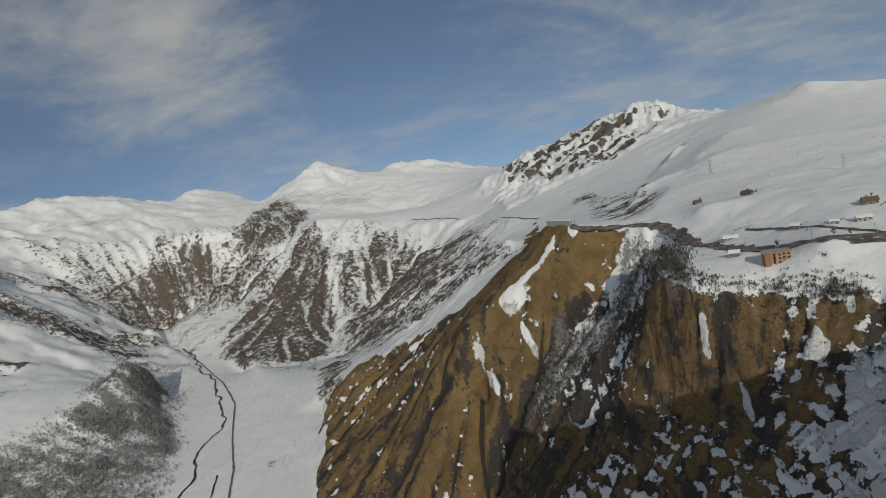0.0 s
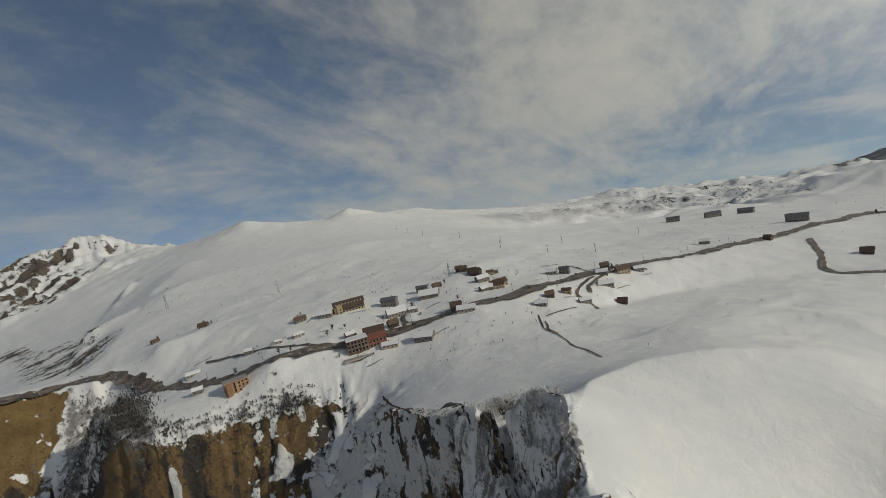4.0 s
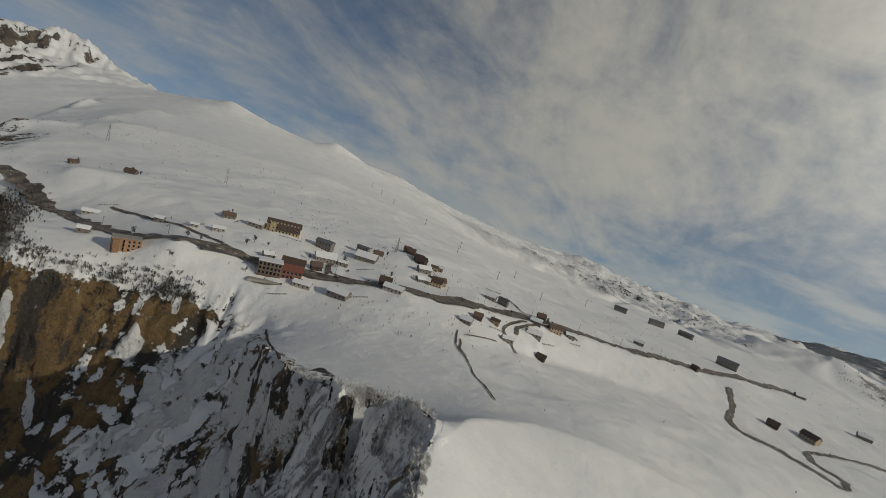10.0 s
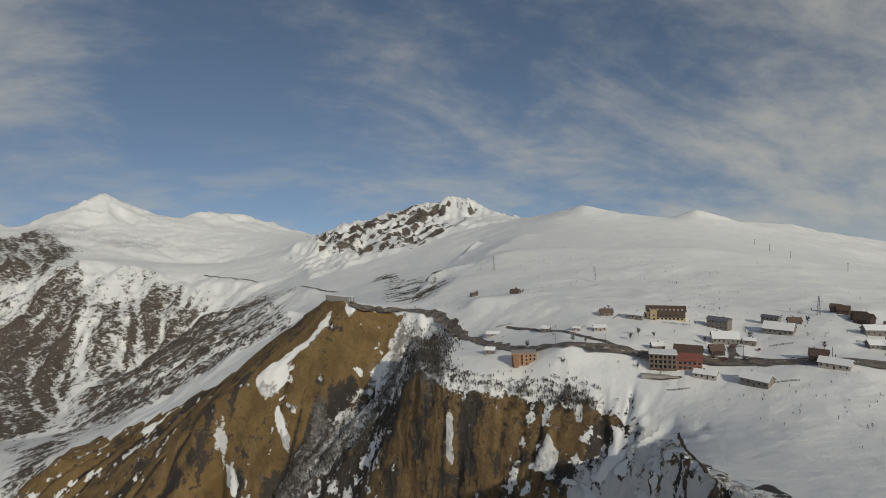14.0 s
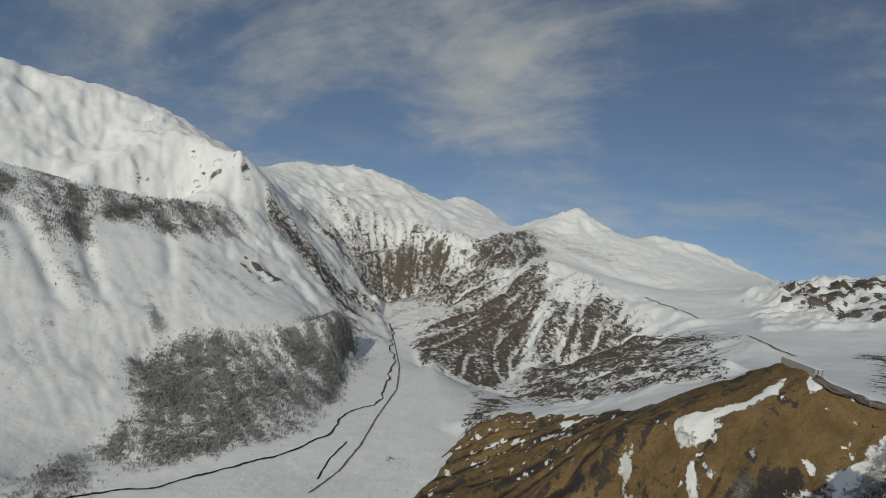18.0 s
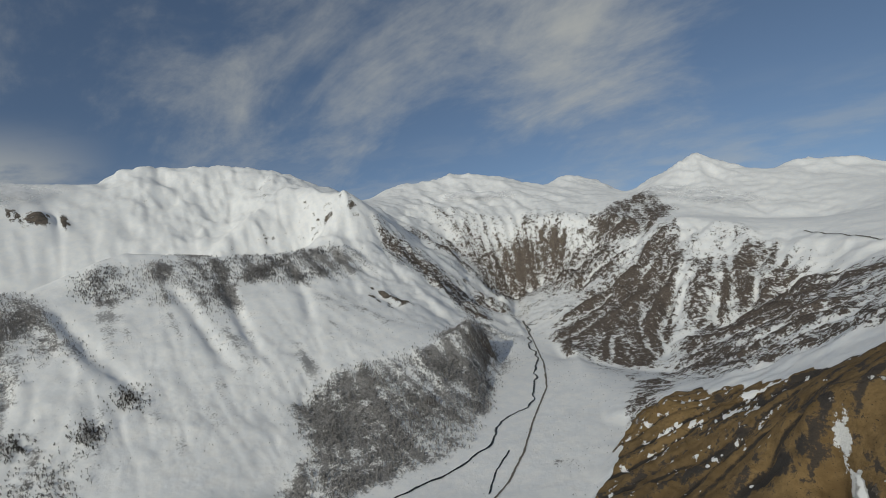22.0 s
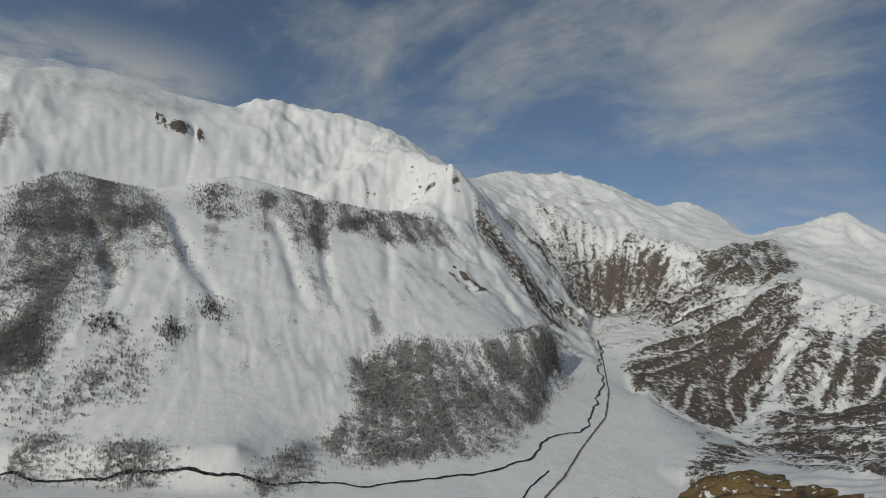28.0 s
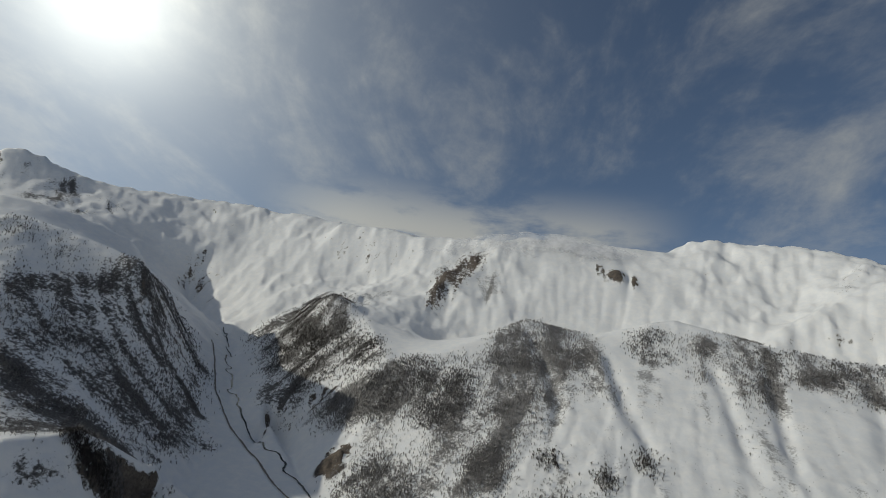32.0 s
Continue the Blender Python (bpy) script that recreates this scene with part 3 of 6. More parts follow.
land = np.full((115, 33), -250.0)
for level, rounds in ((1, 400), (2, 300), (4, 200), (8, 120), (16, 40)):
    na, nr = 115 * level, 33 * level
    land = solve_land(na, nr, enlarge(land, na, nr), rounds)
ANG = (np.arange(NA) + 0.5) / NA * 2 * math.pi
RAD = R0 * (R1 / R0) ** (np.arange(NR) / (NR - 1))
GX = CX + np.cos(ANG)[:, None] * RAD[None, :]
GY = CY + np.sin(ANG)[:, None] * RAD[None, :]


def blur(h, n):
    for _ in range(n):
        h = 0.25 * (np.roll(h, 1, 0) + np.roll(h, -1, 0)) + 0.5 * h
        h[:, 1:-1] = 0.25 * (h[:, :-2] + h[:, 2:]) + 0.5 * h[:, 1:-1]
    return h


BASE = blur(land, 3)


def slopes(h):
    """Steepness of the land and the way down, as x and y."""
    dr = np.gradient(h, axis=1) / np.gradient(RAD)[None, :]
    da = (np.roll(h, -1, 0) - np.roll(h, 1, 0)) / (2 * 2 * math.pi / NA * RAD[None, :])
    gx = dr * np.cos(ANG)[:, None] - da * np.sin(ANG)[:, None]
    gy = dr * np.sin(ANG)[:, None] + da * np.cos(ANG)[:, None]
    return np.hypot(gx, gy), gx, gy


def grid_at(x, y):
    """Nearest cells of the land's grid."""
    i = np.floor(np.arctan2(y - CY, x - CX) / (2 * math.pi) * NA).astype(int) % NA
    j = np.clip(np.round(np.log(np.maximum(np.hypot(x - CX, y - CY), R0) / R0) / math.log(R1 / R0) * (NR - 1)).astype(int), 0, NR - 1)
    return i, j


def scaled_noise(cells, octaves, seed, ridge=False):
    """Noise whose size grows with distance, in cells of the land's grid."""
    k, total, amp, norm = int(NA / cells), 0.0, 1.0, 0.0
    for o in range(octaves):
        n = value_noise((ANG / (2 * math.pi) * k)[:, None] + 0 * RAD[None, :], (np.log(RAD / R0) * k / (2 * math.pi))[None, :] + 0 * ANG[:, None], seed + o, k)
        total, norm, amp, k = total + amp * (1 - 2 * np.abs(n) if ridge else n), norm + amp, amp * 0.55, k * 2
    return total / norm


def fall_lines(size, length, seed, steps=9, cells=0):
    """Noise drawn out along the way down, as water and slides cut it."""
    s, gx, gy = slopes(blur(BASE, 8))
    ux, uy = gx / (s + 1e-4), gy / (s + 1e-4)
    grain = scaled_noise(cells, 2, seed) if cells else value_noise(GX / size, GY / size, seed)
    reach = length * RAD[None, :] if cells else length
    total = grain.copy()
    for sign in (1, -1):
        x, y = GX.copy(), GY.copy()
        for _ in range(steps):
            i, j = grid_at(x, y)
            x, y = x + sign * ux[i, j] * reach / steps, y + sign * uy[i, j] * reach / steps
            total += grain[i, j]
    total = total / (2 * steps + 1)
    return total / (total.std() + 1e-6)


# ---- what covers the land: name, cover, density, outline in plan ----
ZONES = [
    ("brown_face", "brown", 1.0, [(192, 725), (275, 659), (234, 655), (195, 652), (130, 660), (83, 669), (24, 645), (-262, 735), (-309, 805), (-295, 866), (-331, 1073), (-274, 1140), (-48, 944), (53, 861), (171, 768)]),
    ("gully_brush", "brush", 0.75, [(275, 659), (281, 629), (237, 518), (191, 509), (159, 578), (97, 618), (53, 609), (24, 645), (83, 669), (130, 660), (195, 652), (234, 655)]),
    ("massif", "massif", 1.0, [(204, 502), (212, 447), (255, 412), (282, 383), (304, 356), (286, 323), (280, 276), (260, 295), (34, 665), (81, 666), (143, 664), (215, 657)]),
    ("massif_east", "massif", 0.8, [(309, 336), (323, 315), (247, 209), (250, 218), (271, 255), (265, 290), (288, 315)]),
    ("massif_edge", "brush", 0.5, [(221, 537), (223, 448), (272, 414), (307, 363), (303, 354), (281, 382), (255, 412), (212, 446), (207, 552)]),
    ("lip_cliff", "cliff", 1.0, [(193, 90), (258, 141), (251, 155), (224, 150), (236, 174), (238, 193), (241, 203), (221, 166), (152, 72), (178, 84)]),
    ("west_of_lip", "massif", 0.8, [(294, 372), (313, 353), (308, 334), (277, 287), (257, 289), (240, 289)]),
    ("canyon_wall", "forest", 1.15, [(395, -66), (419, -103), (551, -192), (692, -299), (765, -376), (841, -507), (983, -701), (1089, -855), (678, -541), (273, -53), (356, -61)]),
    ("far_dark_mountain", "hazed_pine", 0.68, [(2112, -183), (4100, -500), (4050, -900), (3800, -1300), (3620, -1750), (3380, -1950), (3000, -2020), (2680, -2080), (1911, -1520), (1983, -1401), (2216, -1148), (2292, -847), (2834, -795), (3374, -604)]),
    ("east_ribs", "scree", 0.32, [(1912, 804), (2493, 601), (2453, 51), (2112, -183), (1502, -90), (1894, 253), (1686, 600)]),
    ("front_hill_brush", "brush", 0.6, [(1664, -291), (1713, -467), (1660, -604), (1487, -602), (1461, -372), (1595, -270)]),
    ("wood_on_knob", "brush", 1.0, [(-987, 719), (-1008, 888), (-894, 1143), (-1064, 1603), (-1000, 1591), (-691, 1111), (-617, 911), (-710, 623), (-810, 584), (-857, 706)]),
    ("river_trees", "brush", 0.45, [(-1011, 140), (-840, 362), (-813, 333), (-926, 142)]),
    ("bank_trees", "brush", 0.6, [(-755, 428), (-810, 560), (-716, 549), (-715, 460)]),
    ("shoulder_rock", "scree", 0.9, [(-1717, 1748), (-1648, 1831), (-1402, 1955), (-1111, 1755), (-1006, 1564), (-1331, 1641), (-1479, 1593)]),
    ("side_hill_rock", "scree", 0.85, [(-1823, 2047), (-1727, 2504), (-1005, 2673), (-717, 2318), (-765, 2155), (-944, 2177), (-1214, 2338), (-1308, 2203), (-1493, 2257), (-1621, 2112)]),
    ("mid_rock", "scree", 1.0, [(-945, 3159), (-661, 2805), (-679, 2318), (-841, 2069), (-871, 1769), (-694, 1541), (-403, 1497), (-466, 2086), (-538, 2442)]),
    ("mid_rock_east", "scree", 0.9, [(-470, 2212), (-217, 2283), (137, 1779), (163, 1413), (-83, 1376), (-282, 1350), (-382, 1580)]),
    ("crest_rock", "rock", 0.7, [(379, 2378), (539, 2507), (738, 2298), (1018, 2267), (1032, 2061), (755, 1826), (587, 1761), (377, 2093)]),
    ("road_rock", "scree", 0.7, [(310, 1044), (462, 1335), (405, 907), (430, 892), (319, 740), (289, 882)]),
    ("knob_rock", "rock", 0.8, [(168, 2427), (261, 2475), (244, 2406), (190, 2334)]),
    ("canyon_left_wall", "forest", 0.85, [(-1169, -1118), (-1423, -1031), (-1692, -1010), (-1771, -879), (-1340, -638), (-874, -516), (-716, -580)]),
    ("near_left_wood", "forest", 1.0, [(-702, -563), (-806, -531), (-958, -450), (-916, -477), (-666, -513)]),
    ("canyon_left_top", "brush", 0.35, [(-1376, -1377), (-1409, -1221), (-1432, -971), (-1405, -1053), (-1181, -1134)]),
    ("far_west_dark", "forest", 0.4, [(-2875, -3108), (-3016, -2800), (-3154, -2397), (-1928, -1514), (-2615, -2760)]),
    ("valley_brush", "brush", 0.35, [(-998, 1560), (-988, 1734), (-804, 1453), (-758, 1276), (-765, 1189)]),
    ("bowl_brush", "brush", 0.6, [(255, 206), (269, 200), (238, 171), (238, 192)]),
    ("slope_rock", "scree", 0.8, [(408, 1492), (457, 1494), (373, 948), (329, 880), (318, 983)]),
    ("town_brush", "brush", 0.35, [(1487, -602), (1878, -970), (1800, -1156), (1492, -1078), (1310, -1026), (1069, -832), (1017, -705), (913, -533), (904, -439), (980, -426)]),
    ("low_west_wood", "brush", 1.0, [(-2130, -841), (-2133, -738), (-2519, -791), (-2496, -634), (-2048, -448), (-1686, -208), (-1634, -233), (-1757, -353), (-1681, -408), (-1718, -552), (-1958, -717)]),
    ("spur_wood", "brush", 1.0, [(-1535, -356), (-1644, -349), (-1585, -238), (-1662, -161), (-1662, -51), (-1584, 66), (-1437, 94), (-1372, 65), (-1380, -18), (-1456, -100), (-1471, -215)]),
    ("dome_wood", "brush", 1.0, [(-1678, 115), (-1887, 164), (-2365, 338), (-1882, 458), (-1583, 492), (-1366, 500), (-1441, 466), (-1631, 409), (-1537, 325), (-1391, 280), (-1337, 217), (-1439, 139)]),
    ("lower_wood", "brush", 0.95, [(-1219, -206), (-1319, -175), (-1351, -131), (-1277, -63), (-1153, 7), (-1058, 49), (-1044, -5), (-1080, -108)]),
    ("middle_wood", "brush", 0.8, [(-1140, 87), (-1357, 109), (-1336, 196), (-1217, 198), (-1114, 157)]),
    ("clump_one", "brush", 0.9, [(-1253, 265), (-1284, 294), (-1226, 313), (-1196, 284)]),
    ("clump_two", "brush", 0.9, [(-1184, 384), (-1217, 407), (-1168, 426), (-1138, 395)]),
    ("clump_three", "brush", 0.9, [(-1243, 473), (-1301, 514), (-1225, 536), (-1202, 483)]),
    ("slope_thin", "brush", 0.3, [(-1012, 320), (-1104, 368), (-1298, 319), (-1315, 207), (-1121, 124), (-1011, 152)]),
    ("spur_crag", "rock", 0.9, [(-1289, -268), (-1373, -280), (-1463, -240), (-1376, -197), (-1272, -214)]),
    ("rib_wood_a", "brush", 0.95, [(-1852, 805), (-1833, 869), (-1677, 802), (-1551, 739), (-1686, 767)]),
    ("rib_wood_b", "brush", 0.95, [(-1862, 891), (-2142, 1138), (-1628, 914), (-1392, 789), (-1227, 748), (-1531, 813)]),
    ("rib_wood_c", "brush", 0.95, [(-1760, 977), (-1726, 1039), (-1515, 917), (-1423, 844), (-1521, 868)]),
    ("rib_wood_d", "brush", 0.8, [(-1773, 1076), (-1717, 1171), (-1529, 1069), (-1538, 987)]),
    ("rib_wood_e", "brush", 0.6, [(-1897, 602), (-1859, 750), (-1688, 710), (-1667, 645), (-1709, 599)]),
    ("rib_wood_f", "brush", 0.8, [(-1702, 1168), (-1718, 1339), (-1556, 1483), (-1458, 1454), (-1429, 1253), (-1510, 1109)]),
    ("ridge_foot", "brown", 1.0, [(-297, 795), (-208, 805), (-82, 720), (31, 652), (3, 562), (-279, 703)]),
    ("ridge_foot_b", "brown", 1.0, [(-277, 766), (-133, 746), (64, 651), (137, 524), (132, 472), (-233, 673)]),
    ("edge_crag", "massif", 0.8, [(286, 289), (320, 321), (334, 315), (249, 210), (237, 196), (268, 256)]),
    ("edge_crag_b", "massif", 0.8, [(240, 198), (238, 172), (226, 150), (222, 147), (235, 189)]),
    ("edge_crag_c", "massif", 0.7, [(323, 315), (324, 298), (246, 208), (249, 217), (285, 269)]),
    ("crest_top", "rock", 0.78, [(445, 3614), (455, 2557), (656, 2415), (864, 2390), (1037, 2321), (1055, 2165), (771, 1980), (559, 2217), (343, 2271)]),
    ("north_specks", "scree", 0.36, [(-2300, 2633), (-963, 2916), (6, 2133), (121, 990), (-87, 1028), (-469, 1391), (-896, 1694), (-1577, 2053)]),
    ("west_specks", "brush", 0.15, [(-1618, 72), (-2255, 1025), (-1546, 1544), (-1086, 1367), (-990, 276), (-1341, -128)]),
    ("spur_snow", "late", 0.9, [(177, 743), (156, 732), (133, 730), (108, 734), (94, 732), (107, 719), (74, 723), (64, 732), (63, 748), (95, 744), (131, 742), (158, 745)]),
    ("strip_snow", "late", 0.9, [(25, 743), (10, 746), (4, 741), (20, 732), (21, 722), (27, 685), (36, 688), (31, 714), (22, 733), (20, 740), (46, 742), (68, 742), (58, 750)]),
    ("gully_snow", "late", 0.9, [(154, 671), (136, 665), (115, 663), (96, 669), (99, 653), (124, 654), (147, 658)]),
    ("patch_snow", "late", 0.9, [(175, 709), (183, 697), (178, 694), (173, 700)]),
    ("patch_snow_b", "late", 0.9, [(210, 702), (212, 689), (217, 680), (221, 693)]),
    ("patch_snow_c", "late", 0.9, [(135, 710), (144, 701), (148, 685), (147, 678), (141, 693)]),
    ("patch_snow_d", "late", 0.9, [(118, 696), (125, 688), (120, 687)]),
    ("patch_snow_e", "late", 0.9, [(83, 717), (94, 696), (99, 676), (96, 659), (91, 678), (83, 697)]),
    ("patch_snow_f", "late", 0.9, [(195, 698), (201, 690), (196, 688)]),
    ("patch_snow_g", "late", 0.9, [(89, 723), (97, 715), (92, 715)]),
    ("foot_snow", "late", 1, [(217, 340), (232, 337), (249, 318), (264, 301), (264, 280), (249, 270), (237, 296)]),
    ("foot_snow_b", "late", 0.9, [(250, 371), (266, 368), (271, 356), (259, 351), (251, 362)]),
    ("foot_snow_c", "late", 0.8, [(210, 448), (218, 436), (215, 428), (208, 422), (205, 431), (212, 434)]),
    ("foot_snow_d", "late", 0.8, [(294, 381), (298, 373), (289, 357), (287, 364)]),
    ("foot_snow_e", "late", 0.8, [(219, 402), (221, 396), (214, 370), (210, 375)]),
    ("peak_flank", "scree", 0.95, [(-1069, 2693), (-1041, 3243), (-961, 3434), (-668, 2838), (-671, 2445), (-920, 2494), (-1046, 2620)]),
    ("side_band", "scree", 0.95, [(-1509, 2492), (-1415, 2515), (-1181, 2376), (-1103, 2530), (-1182, 2652), (-1407, 2635), (-1582, 2533)]),
    ("side_foot_rock", "scree", 1, [(-1373, 1972), (-1352, 2129), (-1136, 1784), (-1172, 1710)]),
    ("rim_crag", "scree", 0.75, [(-2496, 1786), (-2325, 1643), (-2190, 1510), (-2250, 1500), (-2347, 1617), (-2462, 1713)]),
    ("rim_crag_b", "rock", 0.9, [(-1876, 1704), (-1874, 1753), (-1819, 1712), (-1834, 1681)]),
    ("dome_crag", "rock", 0.9, [(-2758, 580), (-2707, 674), (-2652, 787), (-2540, 809), (-2570, 712), (-2694, 611)]),
    ("west_patch", "scree", 0.9, [(-2335, -241), (-2679, -205), (-2811, -82), (-2829, 89), (-2680, 40), (-2457, -83), (-2344, -191)]),
    # shaded spot beside the rock, put in as scrub colour
    ("west_shade_patch", "brush", 0.8, [(-2459, 41), (-2620, 48), (-2648, 147), (-2494, 131)]),
    ("gully_crag", "rock", 1, [(-1319, 1306), (-1335, 1355), (-1226, 1325), (-1206, 1329), (-1229, 1291), (-1257, 1286)]),
    ("left_slope_crag", "rock", 1, [(-1316, 1352), (-1288, 1383), (-1152, 1359), (-1187, 1339), (-1155, 1257), (-1240, 1325)]),
    ("knob_ledge", "rock", 1, [(-792, 877), (-798, 987), (-823, 1084), (-801, 1071), (-769, 984), (-776, 898)]),
    ("ridge_top", "brown", 1, [(256, 1423), (192, 726), (253, 693), (239, 668), (175, 703), (120, 798)]),
    ("west_wood_fill", "brush", 0.62, [(-1580, -468), (-1630, -385), (-1623, -159), (-1657, -64), (-1726, 108), (-1884, 219), (-1839, 426), (-1635, 476), (-1413, 335), (-1283, 229), (-1182, 155), (-1156, 38), (-1203, -187), (-1264, -235), (-1340, -200), (-1415, -184)]),
    ("gorge_wood_fill", "forest", 0.5, [(-1129, -1076), (-1304, -1063), (-1408, -996), (-2163, -1367), (-1978, -1084), (-1733, -844), (-1415, -669), (-1308, -540), (-1185, -605), (-880, -523), (-875, -759)]),
    ("near_gorge_fill", "forest", 0.8, [(-695, -559), (-793, -541), (-873, -516), (-988, -431), (-661, -512)]),
    ("gully_brush_low", "brush", 1.0, [(263, 701), (279, 576), (213, 452), (195, 544), (171, 574), (139, 599), (110, 601), (86, 594), (68, 582), (59, 596), (77, 619), (91, 638), (113, 664), (146, 670), (180, 666), (211, 672), (232, 684)]),
    ("ledge_rock", "ledge", 1, [(250, 152), (251, 144), (194, 91), (192, 91), (239, 138), (235, 144)]),
    ("ledge_rock_b", "ledge", 1, [(203, 136), (200, 123), (198, 111), (197, 112), (198, 123), (201, 134)]),
    ("ledge_rock_c", "ledge", 1, [(245, 190), (264, 193), (254, 176), (228, 159), (236, 175), (236, 182)]),
    ("slope_crag", "massif", 1, [(333, 295), (330, 283), (303, 257), (315, 277)]),
    ("slope_crag_b", "massif", 1, [(280, 241), (267, 214), (254, 202), (242, 201), (237, 193), (241, 202), (247, 214), (255, 221)]),
    ("slope_crag_c", "massif", 1, [(328, 352), (328, 342), (320, 324), (303, 293), (285, 276), (283, 288), (286, 316), (307, 339)]),
    ("ridge_back", "scree", 0.85, [(-208, 1518), (-52, 1442), (80, 1484), (181, 1439), (158, 1567), (2, 1982), (-214, 2058), (-337, 1925), (-355, 1552), (-392, 1343), (-313, 1145), (-268, 1292)]),
    ("ridge_back_b", "scree", 0.7, [(-377, 1360), (-286, 1534), (-95, 1439), (54, 1502), (225, 1606), (118, 1886), (-148, 2045), (-329, 1821), (-409, 1598)]),
    ("foot_scree", "scree", 0.8, [(-400, 1407), (-252, 1059), (-214, 1090), (-256, 971), (-348, 1086)]),
    ("foot_bush", "brush", 0.5, [(-449, 950), (-413, 962), (-384, 925), (-414, 879)]),
    ("far_pool_rock", "scree", 0.8, [(-1282, 1837), (-1341, 2103), (-1232, 2089), (-1058, 1698), (-1086, 1642)]),
    ("hidden_rock", "scree", 0.6, [(-1881, 2048), (-1788, 2506), (-1532, 2743), (-1504, 2593), (-1671, 2283), (-1669, 1921)]),
    ("gully_old_snow", "late", 0.5, [(263, 701), (279, 576), (213, 452), (195, 544), (171, 574), (139, 599), (110, 601), (86, 594), (68, 582), (59, 596), (77, 619), (91, 638), (113, 664), (146, 670), (180, 666), (211, 672), (232, 684)]),
    ("shaded_snow", "late", 0.48, [(264, 344), (297, 341), (313, 307), (241, 199), (261, 191), (222, 150), (197, 129), (170, 103), (203, 301), (236, 305)]),
    ("shaded_snow_b", "late", 0.4, [(315, 340), (335, 324), (302, 232), (243, 161), (232, 172), (232, 178), (249, 243), (275, 293)]),
    ("spur_wood_dark", "forest", 0.8, [(-2329, -1014), (-2313, -843), (-2583, -828), (-2155, -580), (-2030, -437), (-1927, -319), (-1686, -214), (-1640, -277), (-1674, -374), (-1620, -438), (-1614, -550), (-1589, -597), (-1838, -683)]),
    ("spur_rocks", "rock", 0.8, [(-1641, -458), (-1658, -390), (-1619, -321), (-1561, -309), (-1572, -396)]),
    # shade of the far hollow, painted with a thin scrub tone
    ("far_hollow_shade", "brush", 0.45, [(-2610, -906), (-2655, -863), (-2655, -786), (-2460, -542), (-2562, -389), (-2294, -424), (-2151, -531), (-2603, -837)]),
    ("rim_wood_g", "brush", 0.9, [(-1856, 803), (-1822, 876), (-1636, 865), (-1461, 862), (-1484, 821), (-1654, 816)]),
    ("rim_wood_h", "brush", 0.9, [(-1796, 971), (-1757, 1056), (-1574, 986), (-1426, 872), (-1506, 882)]),
    ("rim_wood_i", "brush", 1, [(-1711, 1103), (-1647, 1234), (-1568, 1258), (-1457, 1166), (-1491, 1118), (-1546, 1044)]),
    ("rim_wood_j", "brush", 0.8, [(-1568, 1258), (-1610, 1402), (-1487, 1327), (-1457, 1252)]),
    ("ridge_back_low", "scree", 0.75, [(150, 860), (133, 1003), (60, 1180), (7, 1300), (-162, 1440), (-300, 1400), (-250, 1200), (-130, 1080), (-10, 1000), (80, 930)]),
    ("massif_foot", "massif", 1.0, [(300, 280), (225, 165), (60, 110), (-80, 300), (-120, 520), (0, 640), (180, 470), (240, 380)]),
    ("lip_foot", "cliff", 1.0, [(195, 88), (225, 165), (260, 220), (200, 200), (110, 120), (130, 60), (160, 72)]),
]


def inside(poly, x, y):
    """Whether places lie in a plan polygon."""
    r = np.zeros(x.shape, bool)
    for (x0, y0), (x1, y1) in zip(poly, poly[1:] + poly[:1]):
        r ^= ((y0 > y) != (y1 > y)) & (x < (x1 - x0) * (y - y0) / (y1 - y0 + 1e-9) + x0)
    return r


def cover_masks():
    reach = np.hypot(GX - CX, GY - CY)
    wx = GX + (fbm(GX, GY, 70.0, 4, 51) * 0.5 + fbm(GX, GY, 18.0, 2, 53) * 0.25) * reach * 0.03
    wy = GY + (fbm(GX, GY, 70.0, 4, 52) * 0.5 + fbm(GX, GY, 18.0, 2, 54) * 0.25) * reach * 0.03
    out = {}
    for name, kind, density, poly in ZONES:
        xs, ys = [p[0] for p in poly], [p[1] for p in poly]
        m = np.zeros(GX.shape)
        box = (wx > min(xs) - 5) & (wx < max(xs) + 5) & (wy > min(ys) - 5) & (wy < max(ys) + 5)
        if kind == "brown":
            m[box] = inside(poly, wx[box] + 22 * fbm(GX[box], GY[box], 36.0, 3, 57), wy[box] + 22 * fbm(GX[box], GY[box], 36.0, 3, 58))
        elif kind == "late":
            m[box] = inside(poly, GX[box] + 0.25 * (wx[box] - GX[box]), GY[box] + 0.25 * (wy[box] - GY[box]))
        else:
            m[box] = inside(poly, wx[box], wy[box])
        out[kind] = np.maximum(out.get(kind, 0.0), blur(m, 14 if kind == "scree" else 8 if kind in ("brush", "forest") else 3) * density)
    return out


COVER = cover_masks()
COVER["brush"] = np.maximum(COVER["brush"], 0.45 * COVER["cliff"])


SLOPE = blur(slopes(BASE)[0], 6)
STREAK = fall_lines(46.0, 240.0, 5, 7)
STREAK_B = fall_lines(17.0, 120.0, 8, 7)
STREAK_C = fall_lines(6.5, 60.0, 12, 6)
FLUTES = fall_lines(0.0, 0.07, 15, 6, 5.0)
GROUND = {k: COVER.get(k, 0.0) * np.ones_like(BASE) for k in ("brown", "massif", "cliff", "scree", "rock", "forest", "brush")}
far = np.clip(RAD / 1500.0, 0.3, 1.6)[None, :]
steep = np.clip((SLOPE - 0.16) / 0.45, 0.0, 1.0)
calm = np.clip((RAD - 130.0) / 350.0, 0.06, 1.0)[None, :]
ribs = np.exp(-((GX - 2300) ** 2 + (GY - 300) ** 2) / (2 * 450.0**2))  # fluted eastern ridge
